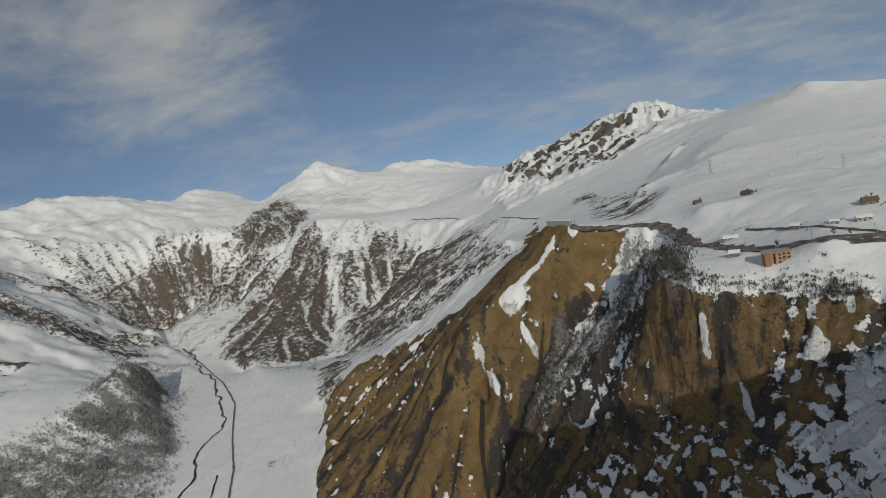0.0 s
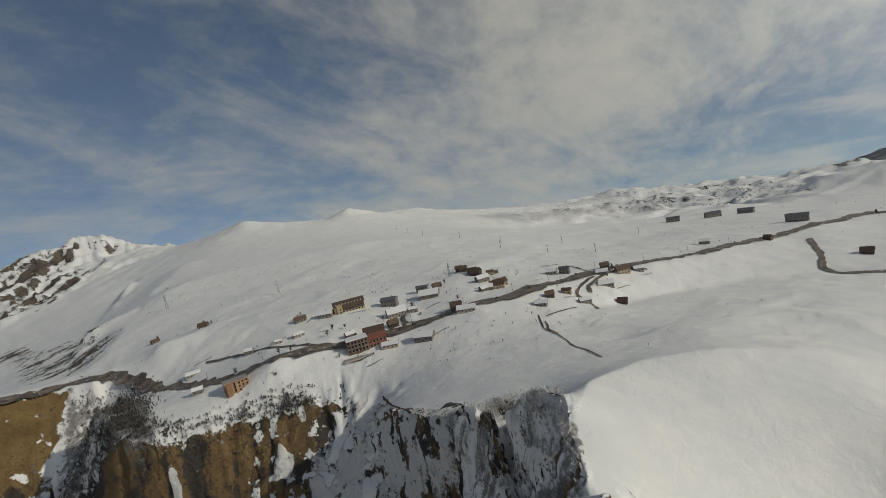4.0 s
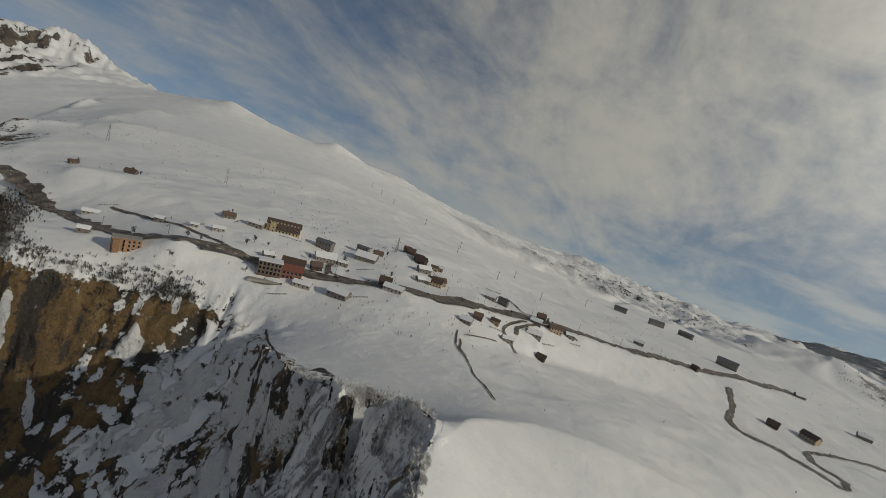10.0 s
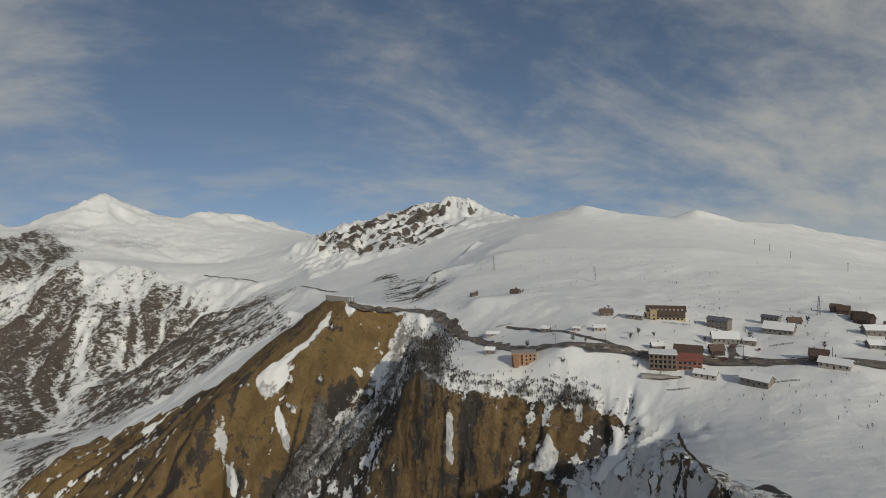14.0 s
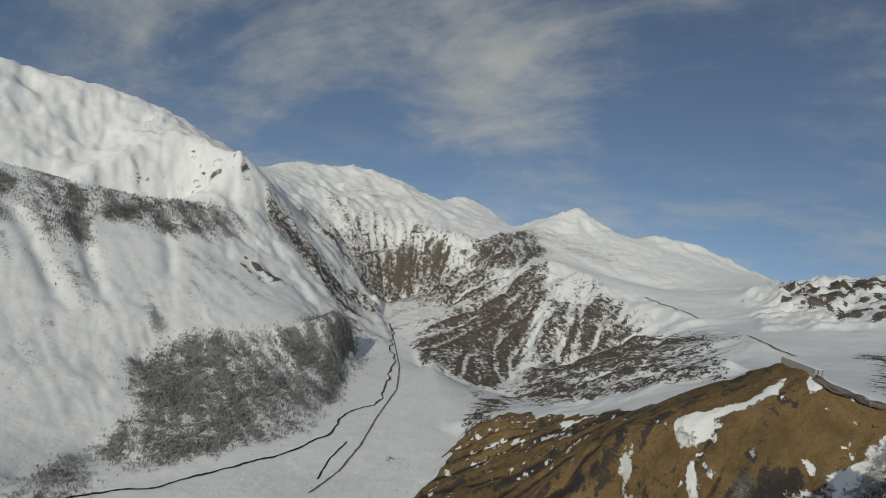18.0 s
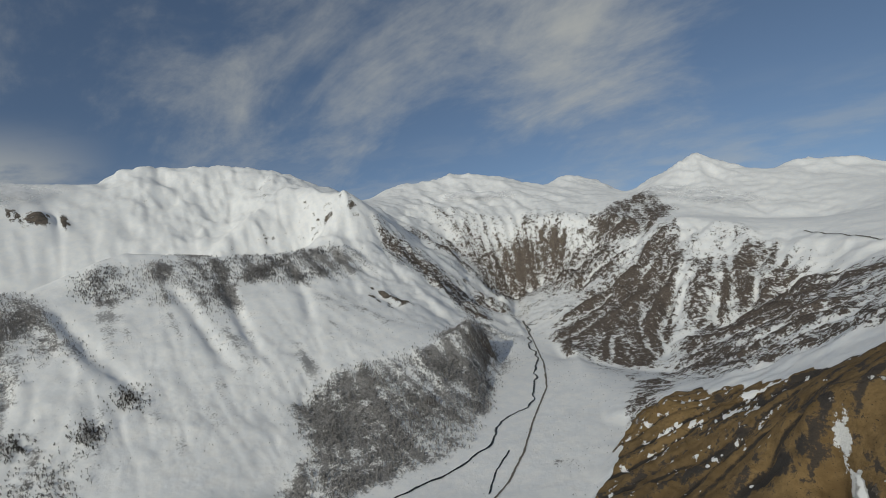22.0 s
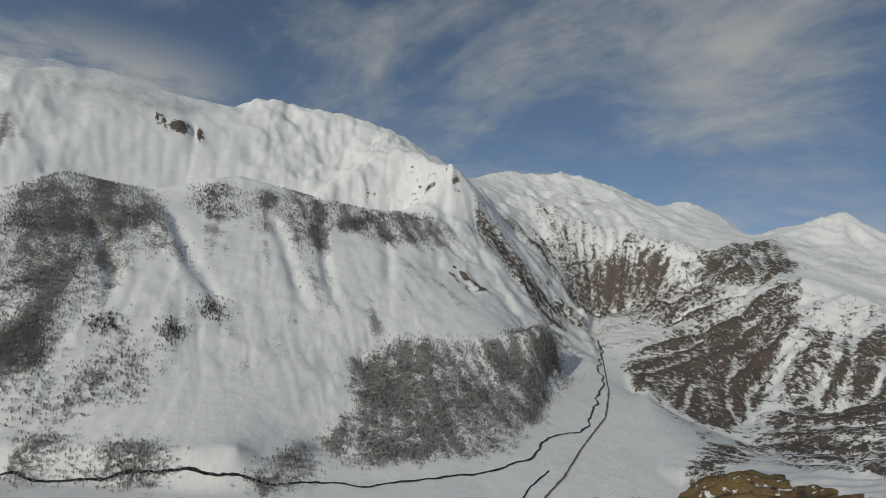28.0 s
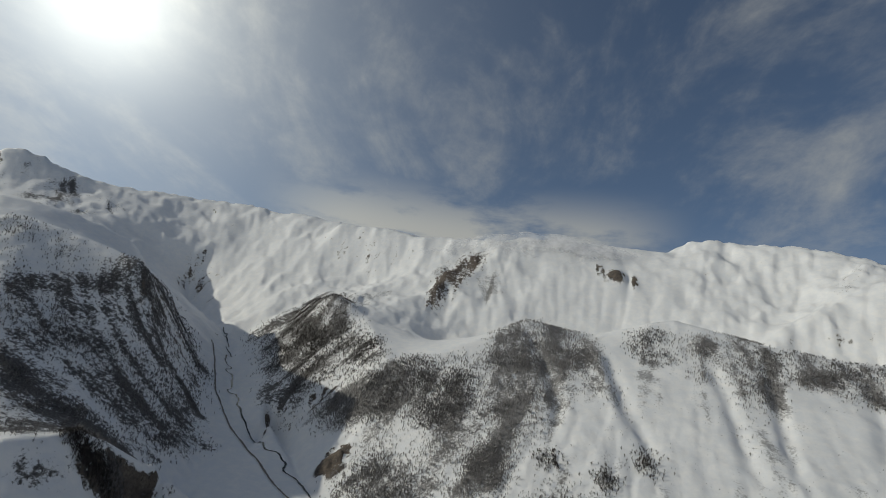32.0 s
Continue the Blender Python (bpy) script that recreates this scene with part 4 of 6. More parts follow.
bare = np.clip(GROUND["brown"] * 0.9 + GROUND["massif"] * 1.3 + GROUND["cliff"] + GROUND["scree"] * 0.9 + GROUND["rock"] + ribs, 0, 1.4)
crest = blur(((GX > 250) & (GX < 1250) & (GY > 1800) & (GY < 2700)).astype(float), 5)  # the jagged northern crest


def wear(h, count, steps, seed):
    """Where water and slides run: many paths started evenly and led downhill, as a log of how many pass."""
    rng = np.random.RandomState(seed)
    a, r = rng.uniform(0, NA, count), rng.uniform(0, NR - 1, count)
    hs = blur(h, 1)
    gr = np.gradient(hs, axis=1) / (RAD * math.log(R1 / R0) / (NR - 1))[None, :]
    ga = (np.roll(hs, -1, 0) - np.roll(hs, 1, 0)) / (2 * 2 * math.pi / NA * RAD[None, :])
    size = np.hypot(gr, ga) + 1e-6
    gr, ga = gr / size, ga / size
    ka, kr = 0.0042 * NA / (2 * math.pi), 0.0042 * (NR - 1) / math.log(R1 / R0)
    va, vr = np.zeros(count), np.zeros(count)
    passed = np.zeros(NA * NR)
    for k in range(steps):
        i, j = np.floor(a).astype(int) % NA, np.clip(np.round(r), 0, NR - 1).astype(int)
        passed += np.bincount(i * NR + j, minlength=NA * NR)
        va, vr = 0.55 * va - 0.45 * ga[i, j], 0.55 * vr - 0.45 * gr[i, j]
        a, r = a + va * ka, np.clip(r + vr * kr, 0, NR - 1)
    flow = np.log1p(blur(passed.reshape(NA, NR), 1) / (count * steps / (NA * NR)))
    return flow - blur(flow, 30)


wild = np.clip(0.55 + fbm(GX, GY, 420.0, 3, 71) * 1.1, 0.05, 1.5)
wander = fbm(GX, GY, 150.0, 3, 72) * 55.0
west = np.clip((-GX - 1100) / 400, 0, 1)
big = ridged(GX + wander, GY - wander, 380.0, 4, 3) * 26 + ridged(GX - wander, GY + wander, 130.0, 4, 4) * (7 + 7 * bare)
HGT = BASE + steep * calm * far * (big * (0.55 + 0.45 * wild) * (1 - 0.6 * west) + fbm(GX, GY, 50.0, 4, 9) * (1.5 + 4 * bare))
HGT = HGT + steep * calm * bare * (STREAK * 5.0 * far + STREAK_B * 2.5 * np.minimum(far, 0.8))
HGT = HGT + ribs * STREAK * 12 + west * steep * wild * STREAK * 0.9
HGT = HGT + calm * (fbm(GX, GY, 160.0, 3, 21) * 2.2 + np.clip(1.4 - RAD / 1200.0, 0, 1)[None, :] * (ridged(GX, GY, 55.0, 3, 23) * 0.9 + fbm(GX, GY, 16.0, 2, 24) * 0.35))
HGT = HGT + calm * RAD[None, :] * (np.clip((SLOPE - 0.12) / 0.4, 0, 1) * (FLUTES * (0.0004 + 0.0016 * bare) * (0.4 + wild) * (1 - 0.6 * west) + scaled_noise(46, 5, 301, True) * (0.004 + 0.004 * bare) * (1 - 0.6 * west)) + 0.0007 * scaled_noise(16, 4, 302))
FLOW = 0.0
for k in range(2):
    flow = wear(HGT, 200000, 36, 40 + k)
    HGT = HGT - RAD[None, :] * np.clip(flow, -0.9, 0.9) * np.clip((SLOPE - 0.1) / 0.5, 0, 1.1) * calm * wild * (1 - 0.5 * west) * (0.0009 + 0.003 * bare)
    FLOW = FLOW + flow
FLOW = FLOW / FLOW.std()


def pin_crests(h):
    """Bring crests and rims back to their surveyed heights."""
    weight, miss = np.zeros_like(h), np.zeros_like(h)
    for _, kind, points in LAND:
        if kind in ("far", "ridge", "rim"):
            pts = np.array(dense(points, 0.002))
            i, j = grid_at(pts[:, 0], pts[:, 1])
            weight[i, j], miss[i, j] = 1.0, pts[:, 2] - h[i, j]
    for n, k in ((40, 6.0), (6, 2.5)):
        w, m = blur(weight, n), blur(miss * weight, n)
        h = h + m / (w + 0.004) * np.clip(w * k * 4, 0, 1) * np.clip((RAD - 300.0) / 300.0, 0, 1)[None, :]
        for _, kind, points in LAND:
            if kind in ("far", "ridge", "rim"):
                pts = np.array(dense(points, 0.002))
                i, j = grid_at(pts[:, 0], pts[:, 1])
                miss[i, j] = pts[:, 2] - h[i, j]
    return h


HGT = pin_crests(HGT)


def crease_layer(sign, n):
    """Depth of the drawn gullies or height of the ribs, tapered at both ends."""
    layer = np.zeros_like(HGT)
    for _, metres, points in CREASES:
        if metres * sign > 0:
            pts = np.array(dense([(x, y, 0.0) for x, y in points], 0.002))
            taper = np.clip(np.minimum(np.linspace(0, 4, len(pts)), np.linspace(4, 0, len(pts))) + 0.15, 0, 1)
            wave = 2.2 * value_noise(np.arange(len(pts)) / 9.0, np.full(len(pts), 0.5), 7)
            i, j = grid_at(pts[:, 0], pts[:, 1])
            i = (i + np.round(wave).astype(int)) % NA
            layer[i, j] = np.maximum(layer[i, j], abs(metres) * taper)
    return blur(layer, n) * math.sqrt(math.pi * n) * np.clip(RAD / 700.0, 0.25, 1.0)[None, :]


GULLY, RIB, CLEFT = crease_layer(-1, 9), crease_layer(1, 12), crease_layer(-1, 4)
HGT = HGT - GULLY * (1 + 0.4 * fbm(GX, GY, 30.0, 3, 91)) + 0.8 * RIB * (1 + 0.4 * fbm(GX, GY, 30.0, 3, 92))
arete = np.clip((RAD - 1700.0) / 600.0, 0, 1)[None, :] * np.clip((GY - 900.0) / 400.0, 0, 1) * np.clip((SLOPE - 0.1) * 4, 0, 1)
HGT = HGT + arete * RAD[None, :] * (0.0055 * (scaled_noise(26, 5, 305, True) - 0.25) + 0.0016 * FLUTES)
plain_snow = np.clip((GX - 260.0) / 120.0, 0, 1) * np.clip((1500.0 - RAD) / 500.0, 0, 1)[None, :] * np.clip((850.0 - GY) / 200.0, 0, 1) * np.clip(1.3 - SLOPE * 2, 0, 1)
HGT = HGT + plain_snow * (ridged(GX, GY, 150.0, 3, 93) * 2.4 + ridged(GX + GY * 0.3, GY, 48.0, 3, 94) * 0.9 - 0.6)
hummocks = np.clip((-GX - 1900.0) / 300.0, 0, 1) * np.clip((500.0 - GY) / 300.0, 0, 1) * np.clip((SLOPE - 0.05) * 6, 0, 1)
HGT = HGT + hummocks * (ridged(GX + wander, GY - wander, 330.0, 4, 95) * 34 + ridged(GX, GY, 110.0, 3, 96) * 11 - 12)
ledge = np.clip(RAD / 150.0, 0, 1)[None, :] * np.clip(1.5 - RAD / 500.0, 0, 1)[None, :] * np.clip((SLOPE - 0.7) / 0.4, 0, 1)
HGT = HGT + ledge * 2.2 * np.sin((HGT + fbm(GX, GY, 40.0, 3, 81) * 8) * 2 * math.pi / 15.0)
HGT = HGT + crest * np.clip(SLOPE * 3, 0, 1) * (ridged(GX, GY, 90.0, 4, 61) * 26 + ridged(GX, GY, 42.0, 3, 62) * 12 + 2)
peaks = np.clip((RAD - 1500.0) / 700.0, 0, 1)[None, :] * np.clip((GY - 700.0) / 500.0, 0, 1) * np.clip(SLOPE * 3 - 0.4, 0, 1)
HGT = HGT + peaks * (ridged(GX, GY, 150.0, 4, 63) * 20 + ridged(GX + wander, GY, 420.0, 3, 64) * 22 - 6)
east = np.clip((GX - 1900.0) / 400.0, 0, 1) * np.clip((-GY - 50.0) / 250.0, 0, 1)  # the dark range beyond the town
HGT = HGT + east * (ridged(GX + wander, GY - wander, 420.0, 4, 65) * 34 + ridged(GX, GY, 120.0, 3, 66) * 9) + ribs * (ridged(GX, GY, 160.0, 3, 67) * 12 - 3)
HGT[:, 0] = blur(np.repeat(HGT[:, :1], 3, 1), 60)[:, 1]  # the hillside straight below


cliff_steep, cliff_x, cliff_y = slopes(blur(HGT, 2))
bulge = np.clip(1.7 - RAD / 420.0, 0, 1)[None, :] * np.clip((cliff_steep - 0.75) / 0.6, 0, 1)
along = ANG[:, None] * RAD[None, :]
bulge = bulge * (fbm(along, HGT * 1.5, 15.0, 4, 97) * 5.0 + ridged(along * 0.5, HGT, 7.0, 2, 98) * 1.3)
SX, SY = GX - bulge * cliff_x / (cliff_steep + 0.01), GY - bulge * cliff_y / (cliff_steep + 0.01)


def ground_z(x, y):
    """Height of the land at places x, y (arrays)."""
    x, y = np.asarray(x, float), np.asarray(y, float)
    a = np.arctan2(y - CY, x - CX) % (2 * math.pi) / (2 * math.pi) * NA - 0.5
    r = np.clip(np.log(np.maximum(np.hypot(x - CX, y - CY), R0) / R0) / math.log(R1 / R0) * (NR - 1), 0, NR - 1.001)
    a0, r0 = np.floor(a).astype(int), np.floor(r).astype(int)
    fa, fr = a - a0, r - r0
    a1, a0 = (a0 + 1) % NA, a0 % NA
    return (HGT[a0, r0] * (1 - fr) + HGT[a0, r0 + 1] * fr) * (1 - fa) + (HGT[a1, r0] * (1 - fr) + HGT[a1, r0 + 1] * fr) * fa


def material(name):
    m = bpy.data.materials.new(name)
    m.use_nodes = True
    return m, Nodes(m.node_tree)


def ground_material():
    m, n = material("snow_and_rock")
    geo = n.add("ShaderNodeNewGeometry")
    p = geo.outputs["Position"]

    def attr(name):
        return n.add("ShaderNodeAttribute", attribute_name=name).outputs["Fac"]

    def add(*values):
        total = values[0]
        for v in values[1:]:
            total = n.math("ADD", total, v)
        return total

    def centred(v, amount):
        return n.math("MULTIPLY", n.math("SUBTRACT", v, 0.5), amount)

    streak, streak_b, streak_c, flow, flutes, gully = attr("streak"), attr("streak_b"), attr("streak_c"), attr("flow"), attr("flutes"), attr("gully")
    steep = n.math("SUBTRACT", 1.0, n.add("ShaderNodeSeparateXYZ", {0: geo.outputs["Normal"]}).outputs[2])
    wide, mid, fine = n.noise(p, 0.006, 4.0, 0.55), n.noise(p, 0.035, 8.0, 0.65), n.noise(p, 0.22, 5.0, 0.7)
    # snow: wind crust, faint shades
    snow = n.mix(n.ramp(mid, 0.35, 0.7), (0.80, 0.81, 0.82, 1), (0.88, 0.87, 0.85, 1))
    # bare stone on steep ground
    stone_rgb = n.mix(n.ramp(mid, 0.35, 0.65), (0.075, 0.062, 0.052, 1), (0.2, 0.165, 0.13, 1))
    stone_rgb = n.mix(n.ramp(fine, 0.4, 0.7), stone_rgb, (0.11, 0.095, 0.085, 1))
    rock = add(n.math("MULTIPLY", attr("rock"), 0.5), n.math("MULTIPLY", steep, 0.6), centred(mid, 0.7), centred(fine, 0.5), n.math("MULTIPLY", streak, 0.1), n.math("MULTIPLY", streak_b, 0.14), n.math("MULTIPLY", flow, -0.05))
    steep_only = n.ramp(add(steep, centred(mid, 0.7), centred(fine, 0.4), n.math("MULTIPLY", streak_b, 0.05)), 0.5, 0.58)
    rock = n.math("MAXIMUM", n.math("MULTIPLY", n.ramp(rock, 0.47, 0.53), n.ramp(attr("rock"), 0.05, 0.3)), n.math("MULTIPLY", steep_only, n.math("SUBTRACT", 1.0, n.math("MULTIPLY", n.ramp(add(attr("cliff"), centred(mid, 1.2), centred(fine, 0.8)), 0.35, 0.55), 0.95))))
    scree = add(n.math("MULTIPLY", attr("scree"), 0.56), centred(n.noise(p, 0.06, 9.0, 0.72), 1.9), centred(wide, 0.5), n.math("MULTIPLY", streak_b, 0.035), n.math("MULTIPLY", streak_c, 0.05), n.math("MULTIPLY", flow, -0.04), centred(fine, 1.2), n.math("MULTIPLY", flutes, 0.05))
    scree = n.math("MULTIPLY", n.ramp(scree, 0.4, 0.48), n.ramp(attr("scree"), 0.05, 0.3))
    scree_rgb = n.mix(n.ramp(fine, 0.35, 0.65), (0.08, 0.066, 0.057, 1), (0.18, 0.147, 0.124, 1))
    # dry grass of the brown face, with rock ribs and late snow
    grass = n.mix(n.ramp(add(mid, centred(wide, 0.6)), 0.35, 0.68), (0.175, 0.115, 0.052, 1), (0.285, 0.19, 0.085, 1))
    # dark rock streaks; clefts and run-off lines are also darkened as painted shade
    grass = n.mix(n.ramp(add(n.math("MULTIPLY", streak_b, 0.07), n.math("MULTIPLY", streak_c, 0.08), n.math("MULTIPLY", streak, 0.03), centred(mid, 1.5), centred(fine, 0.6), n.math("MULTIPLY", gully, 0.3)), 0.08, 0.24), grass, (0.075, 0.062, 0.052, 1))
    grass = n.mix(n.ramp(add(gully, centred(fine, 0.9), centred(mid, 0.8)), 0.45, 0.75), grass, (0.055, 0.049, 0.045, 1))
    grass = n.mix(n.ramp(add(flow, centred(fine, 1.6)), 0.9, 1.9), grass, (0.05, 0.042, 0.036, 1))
    grass = n.mix(n.ramp(n.noise(p, 0.5, 3.0, 0.6), 0.62, 0.7), grass, (0.05, 0.042, 0.03, 1))
    small = n.noise(p, 0.045, 5.0, 0.62)
    patch = n.ramp(add(small, n.math("MULTIPLY", streak, -0.03), n.math("MULTIPLY", streak_c, 0.045), centred(wide, 0.3), centred(fine, 0.12)), 0.63, 0.64)
    late = n.ramp(add(attr("late"), centred(mid, 1.3), centred(fine, 0.3), n.math("MULTIPLY", streak_c, 0.05)), 0.42, 0.48)
    patch = n.math("MAXIMUM", patch, late)
    brown = n.ramp(add(attr("brown"), centred(mid, 0.9), n.math("MULTIPLY", streak_b, 0.06), n.math("MULTIPLY", streak_c, 0.06)), 0.42, 0.48)
    brown = n.math("MULTIPLY", brown, n.math("SUBTRACT", 1.0, patch))
    # crags: dry grass on ribs, dark scrub, stone and painted shade in gullies, snow on ledges
    tone = add(n.noise(p, 0.03, 7.0, 0.72), -0.02, n.math("MULTIPLY", streak, 0.06), n.math("MULTIPLY", streak_b, 0.045), n.math("MULTIPLY", streak_c, 0.035), n.math("MULTIPLY", flow, -0.04), n.math("MULTIPLY", gully, -0.1))
    crag_rgb = n.mix(n.ramp(tone, 0.49, 0.57), (0.075, 0.066, 0.058, 1), (0.215, 0.142, 0.07, 1))
    crag_rgb = n.mix(n.ramp(add(tone, centred(fine, 0.3)), 0.62, 0.7), crag_rgb, (0.26, 0.18, 0.09, 1))
    crag_rgb = n.mix(n.ramp(fine, 0.52, 0.72), crag_rgb, (0.065, 0.053, 0.045, 1))
    crag = add(n.math("MULTIPLY", n.math("MAXIMUM", attr("massif"), n.math("MULTIPLY", attr("cliff"), 0.2)), 0.5), n.math("MULTIPLY", steep, 0.6), centred(mid, 1.0), n.math("MULTIPLY", streak_b, 0.09), n.math("MULTIPLY", streak_c, 0.14), centred(fine, 1.0))
    crag = n.math("MULTIPLY", n.ramp(crag, 0.57, 0.62), n.ramp(n.math("MAXIMUM", attr("massif"), attr("cliff")), 0.1, 0.4))
    # low leafless scrub, snow showing between the stems
    twig_rgb = n.mix(n.ramp(fine, 0.4, 0.65), (0.125, 0.118, 0.113, 1), (0.28, 0.267, 0.257, 1))
    scrub = add(n.math("MULTIPLY", attr("brush"), 0.58), centred(n.noise(p, 0.16, 6.0, 0.75), 1.5), n.math("MULTIPLY", streak_b, 0.08), n.math("MULTIPLY", flutes, 0.12), n.math("MULTIPLY", streak, 0.08), centred(wide, 0.7))
    scrub = n.math("MULTIPLY", n.ramp(scrub, 0.3, 0.62), n.ramp(attr("brush"), 0.03, 0.2))
    # close wood; its dark floor also stands in for the canyon wall's shade
    wood_rgb = n.mix(n.ramp(fine, 0.4, 0.7), (0.08, 0.075, 0.071, 1), (0.17, 0.16, 0.152, 1))
    wood = add(n.math("MULTIPLY", attr("forest"), 0.62), centred(n.noise(p, 0.1, 7.0, 0.75), 1.7), n.math("MULTIPLY", streak_b, 0.07), n.math("MULTIPLY", streak, 0.06), n.math("MULTIPLY", flutes, 0.06), centred(wide, 1.4))
    wood = n.math("MULTIPLY", n.ramp(wood, 0.38, 0.62), n.ramp(attr("forest"), 0.03, 0.2))
    col = n.mix(rock, snow, stone_rgb)
    col = n.mix(scree, col, scree_rgb)
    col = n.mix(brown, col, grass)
    col = n.mix(crag, col, crag_rgb)
    col = n.mix(n.ramp(add(attr("ledge"), centred(fine, 0.7), centred(mid, 0.4)), 0.35, 0.5), col, (0.045, 0.04, 0.038, 1))
    col = n.mix(late, col, snow)
    col = n.mix(n.math("MULTIPLY", scrub, 0.9), col, twig_rgb)
    col = n.mix(wood, col, wood_rgb)
    # forest of the far range, the blue of distance haze mixed into its colour
    hazed_pine = add(attr("hazed_pine"), centred(n.noise(p, 0.02, 8.0, 0.7), 1.2), n.math("MULTIPLY", streak, 0.12), n.math("MULTIPLY_ADD", n.add("ShaderNodeSeparateXYZ", {0: p}).outputs[2], -0.0014, -0.5))
    hazed_pine = n.math("MULTIPLY", n.ramp(hazed_pine, 0.3, 0.6), n.ramp(attr("hazed_pine"), 0.03, 0.2))
    col = n.mix(hazed_pine, col, n.mix(n.ramp(fine, 0.35, 0.65), (0.09, 0.105, 0.12, 1), (0.15, 0.168, 0.185, 1)))
    bare = n.math("MAXIMUM", n.math("MAXIMUM", rock, scree), n.math("MAXIMUM", brown, crag))
    height = add(n.math("MULTIPLY", n.noise(p, 0.09, 8.0, 0.7), n.math("MULTIPLY_ADD", bare, 6.0, 1.1)), n.math("MULTIPLY", n.noise(p, 0.02, 3.0, 0.5), 1.2))
    bump = n.add("ShaderNodeBump", {"Strength": 0.85, "Distance": 1.3, "Height": height})
    b = n.add("ShaderNodeBsdfPrincipled", {"Base Color": col, "Roughness": n.math("MULTIPLY_ADD", bare, 0.25, 0.62), "Normal": bump.outputs[0], "Specular IOR Level": 0.25})
    n.add("ShaderNodeOutputMaterial", {0: b.outputs[0]})
    return m


def build_ground():
    me = bpy.data.meshes.new("ground")
    verts = np.stack([SX, SY, HGT], -1).reshape(-1, 3)
    i, j = np.meshgrid(np.arange(NA), np.arange(NR - 1), indexing="ij")
    i2 = (i + 1) % NA
    quads = np.stack([i * NR + j, i * NR + j + 1, i2 * NR + j + 1, i2 * NR + j], -1).reshape(-1, 4)
    mid = np.array([[CX, CY, float(HGT[:, 0].mean())]])
    tris = np.stack([np.full(NA, len(verts)), np.arange(NA) * NR, (np.arange(NA) + 1) % NA * NR], -1)
    verts = np.concatenate([verts, mid])
    me.vertices.add(len(verts))
    me.vertices.foreach_set("co", verts.astype(np.float32).ravel())
    loops = np.concatenate([quads.ravel(), tris.ravel()])
    me.loops.add(len(loops))
    me.loops.foreach_set("vertex_index", loops.astype(np.int32))
    me.polygons.add(len(quads) + len(tris))
    starts = np.concatenate([np.arange(len(quads)) * 4, len(quads) * 4 + np.arange(len(tris)) * 3])
    me.polygons.foreach_set("loop_start", starts.astype(np.int32))
    me.update(calc_edges=True)
    me.validate()
    me.shade_smooth()
    me.materials.append(ground_material())
    layers = dict(COVER)
    # gully darkens the drawn clefts and lightens the ribs in the ground colour
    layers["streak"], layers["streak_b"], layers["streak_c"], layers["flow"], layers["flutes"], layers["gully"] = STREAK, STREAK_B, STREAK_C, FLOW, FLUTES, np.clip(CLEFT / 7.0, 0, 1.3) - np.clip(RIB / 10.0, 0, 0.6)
    for name, values in layers.items():
        layer = me.attributes.new(name, "FLOAT", "POINT")
        layer.data.foreach_set("value", np.append(values.ravel(), 0.0).astype(np.float32))
    ob = new("ground", me)
    return tagged(ob, "snow-covered mountain land with bare brown rock slopes and a river valley", "ground", kind="structure")


ground = build_ground()

# ---- small materials ----
def plain(name, rgb, rough=0.75, spread=0.35, size=0.8, metal=0.0):
    """Matt paint, wood or plaster with worn, uneven colour."""
    m, n = material(name)
    p = n.add("ShaderNodeNewGeometry").outputs["Position"]
    rnd = n.add("ShaderNodeObjectInfo").outputs["Random"]
    v = n.math("ADD", n.math("MULTIPLY", n.noise(p, size, 6.0, 0.65), 0.7), n.math("MULTIPLY", rnd, 0.3))
    dark, light = [c * (1 - spread) for c in rgb], [min(1.0, c * (1 + spread)) for c in rgb]
    col = n.mix(n.ramp(v, 0.25, 0.75), (*dark, 1), (*light, 1))
    bump = n.add("ShaderNodeBump", {"Strength": 0.4, "Distance": 0.1, "Height": n.noise(p, size * 5, 4.0, 0.6)})
    b = n.add("ShaderNodeBsdfPrincipled", {"Base Color": col, "Roughness": rough, "Metallic": metal, "Normal": bump.outputs[0]})
    n.add("ShaderNodeOutputMaterial", {0: b.outputs[0]})
    return m


SNOW = plain("roof_snow", (0.82, 0.82, 0.83), 0.6, 0.05, 0.4)
STONE = plain("house_stone", (0.2, 0.18, 0.155), 0.85, 0.4)
PLASTER = plain("grey_plaster", (0.23, 0.21, 0.19), 0.85, 0.25)
WHITE_WALL = plain("pale_plaster", (0.36, 0.33, 0.3), 0.8, 0.2)
YELLOW = plain("yellow_plaster", (0.46, 0.36, 0.21), 0.8, 0.2)
BEIGE = plain("beige_plaster", (0.42, 0.33, 0.23), 0.8, 0.25)
BRICK = plain("bare_brick", (0.32, 0.19, 0.115), 0.9, 0.35)
TIMBER = plain("dark_timber", (0.075, 0.052, 0.038), 0.8, 0.45)
BROWN_ROOF = plain("brown_roof_sheet", (0.12, 0.08, 0.06), 0.55, 0.3)
GREY_ROOF = plain("grey_roof_sheet", (0.13, 0.135, 0.15), 0.5, 0.25)
RED = plain("red_facade", (0.23, 0.085, 0.062), 0.75, 0.25)
RAW_BROWN = plain("raw_brown_blockwork", (0.24, 0.175, 0.135), 0.9, 0.3)
CONCRETE = plain("raw_concrete", (0.3, 0.28, 0.26), 0.9, 0.25)
GLASS = plain("window_glass", (0.025, 0.03, 0.036), 0.12, 0.3)
FRAME = plain("window_frame_paint", (0.3, 0.27, 0.235), 0.6, 0.15)
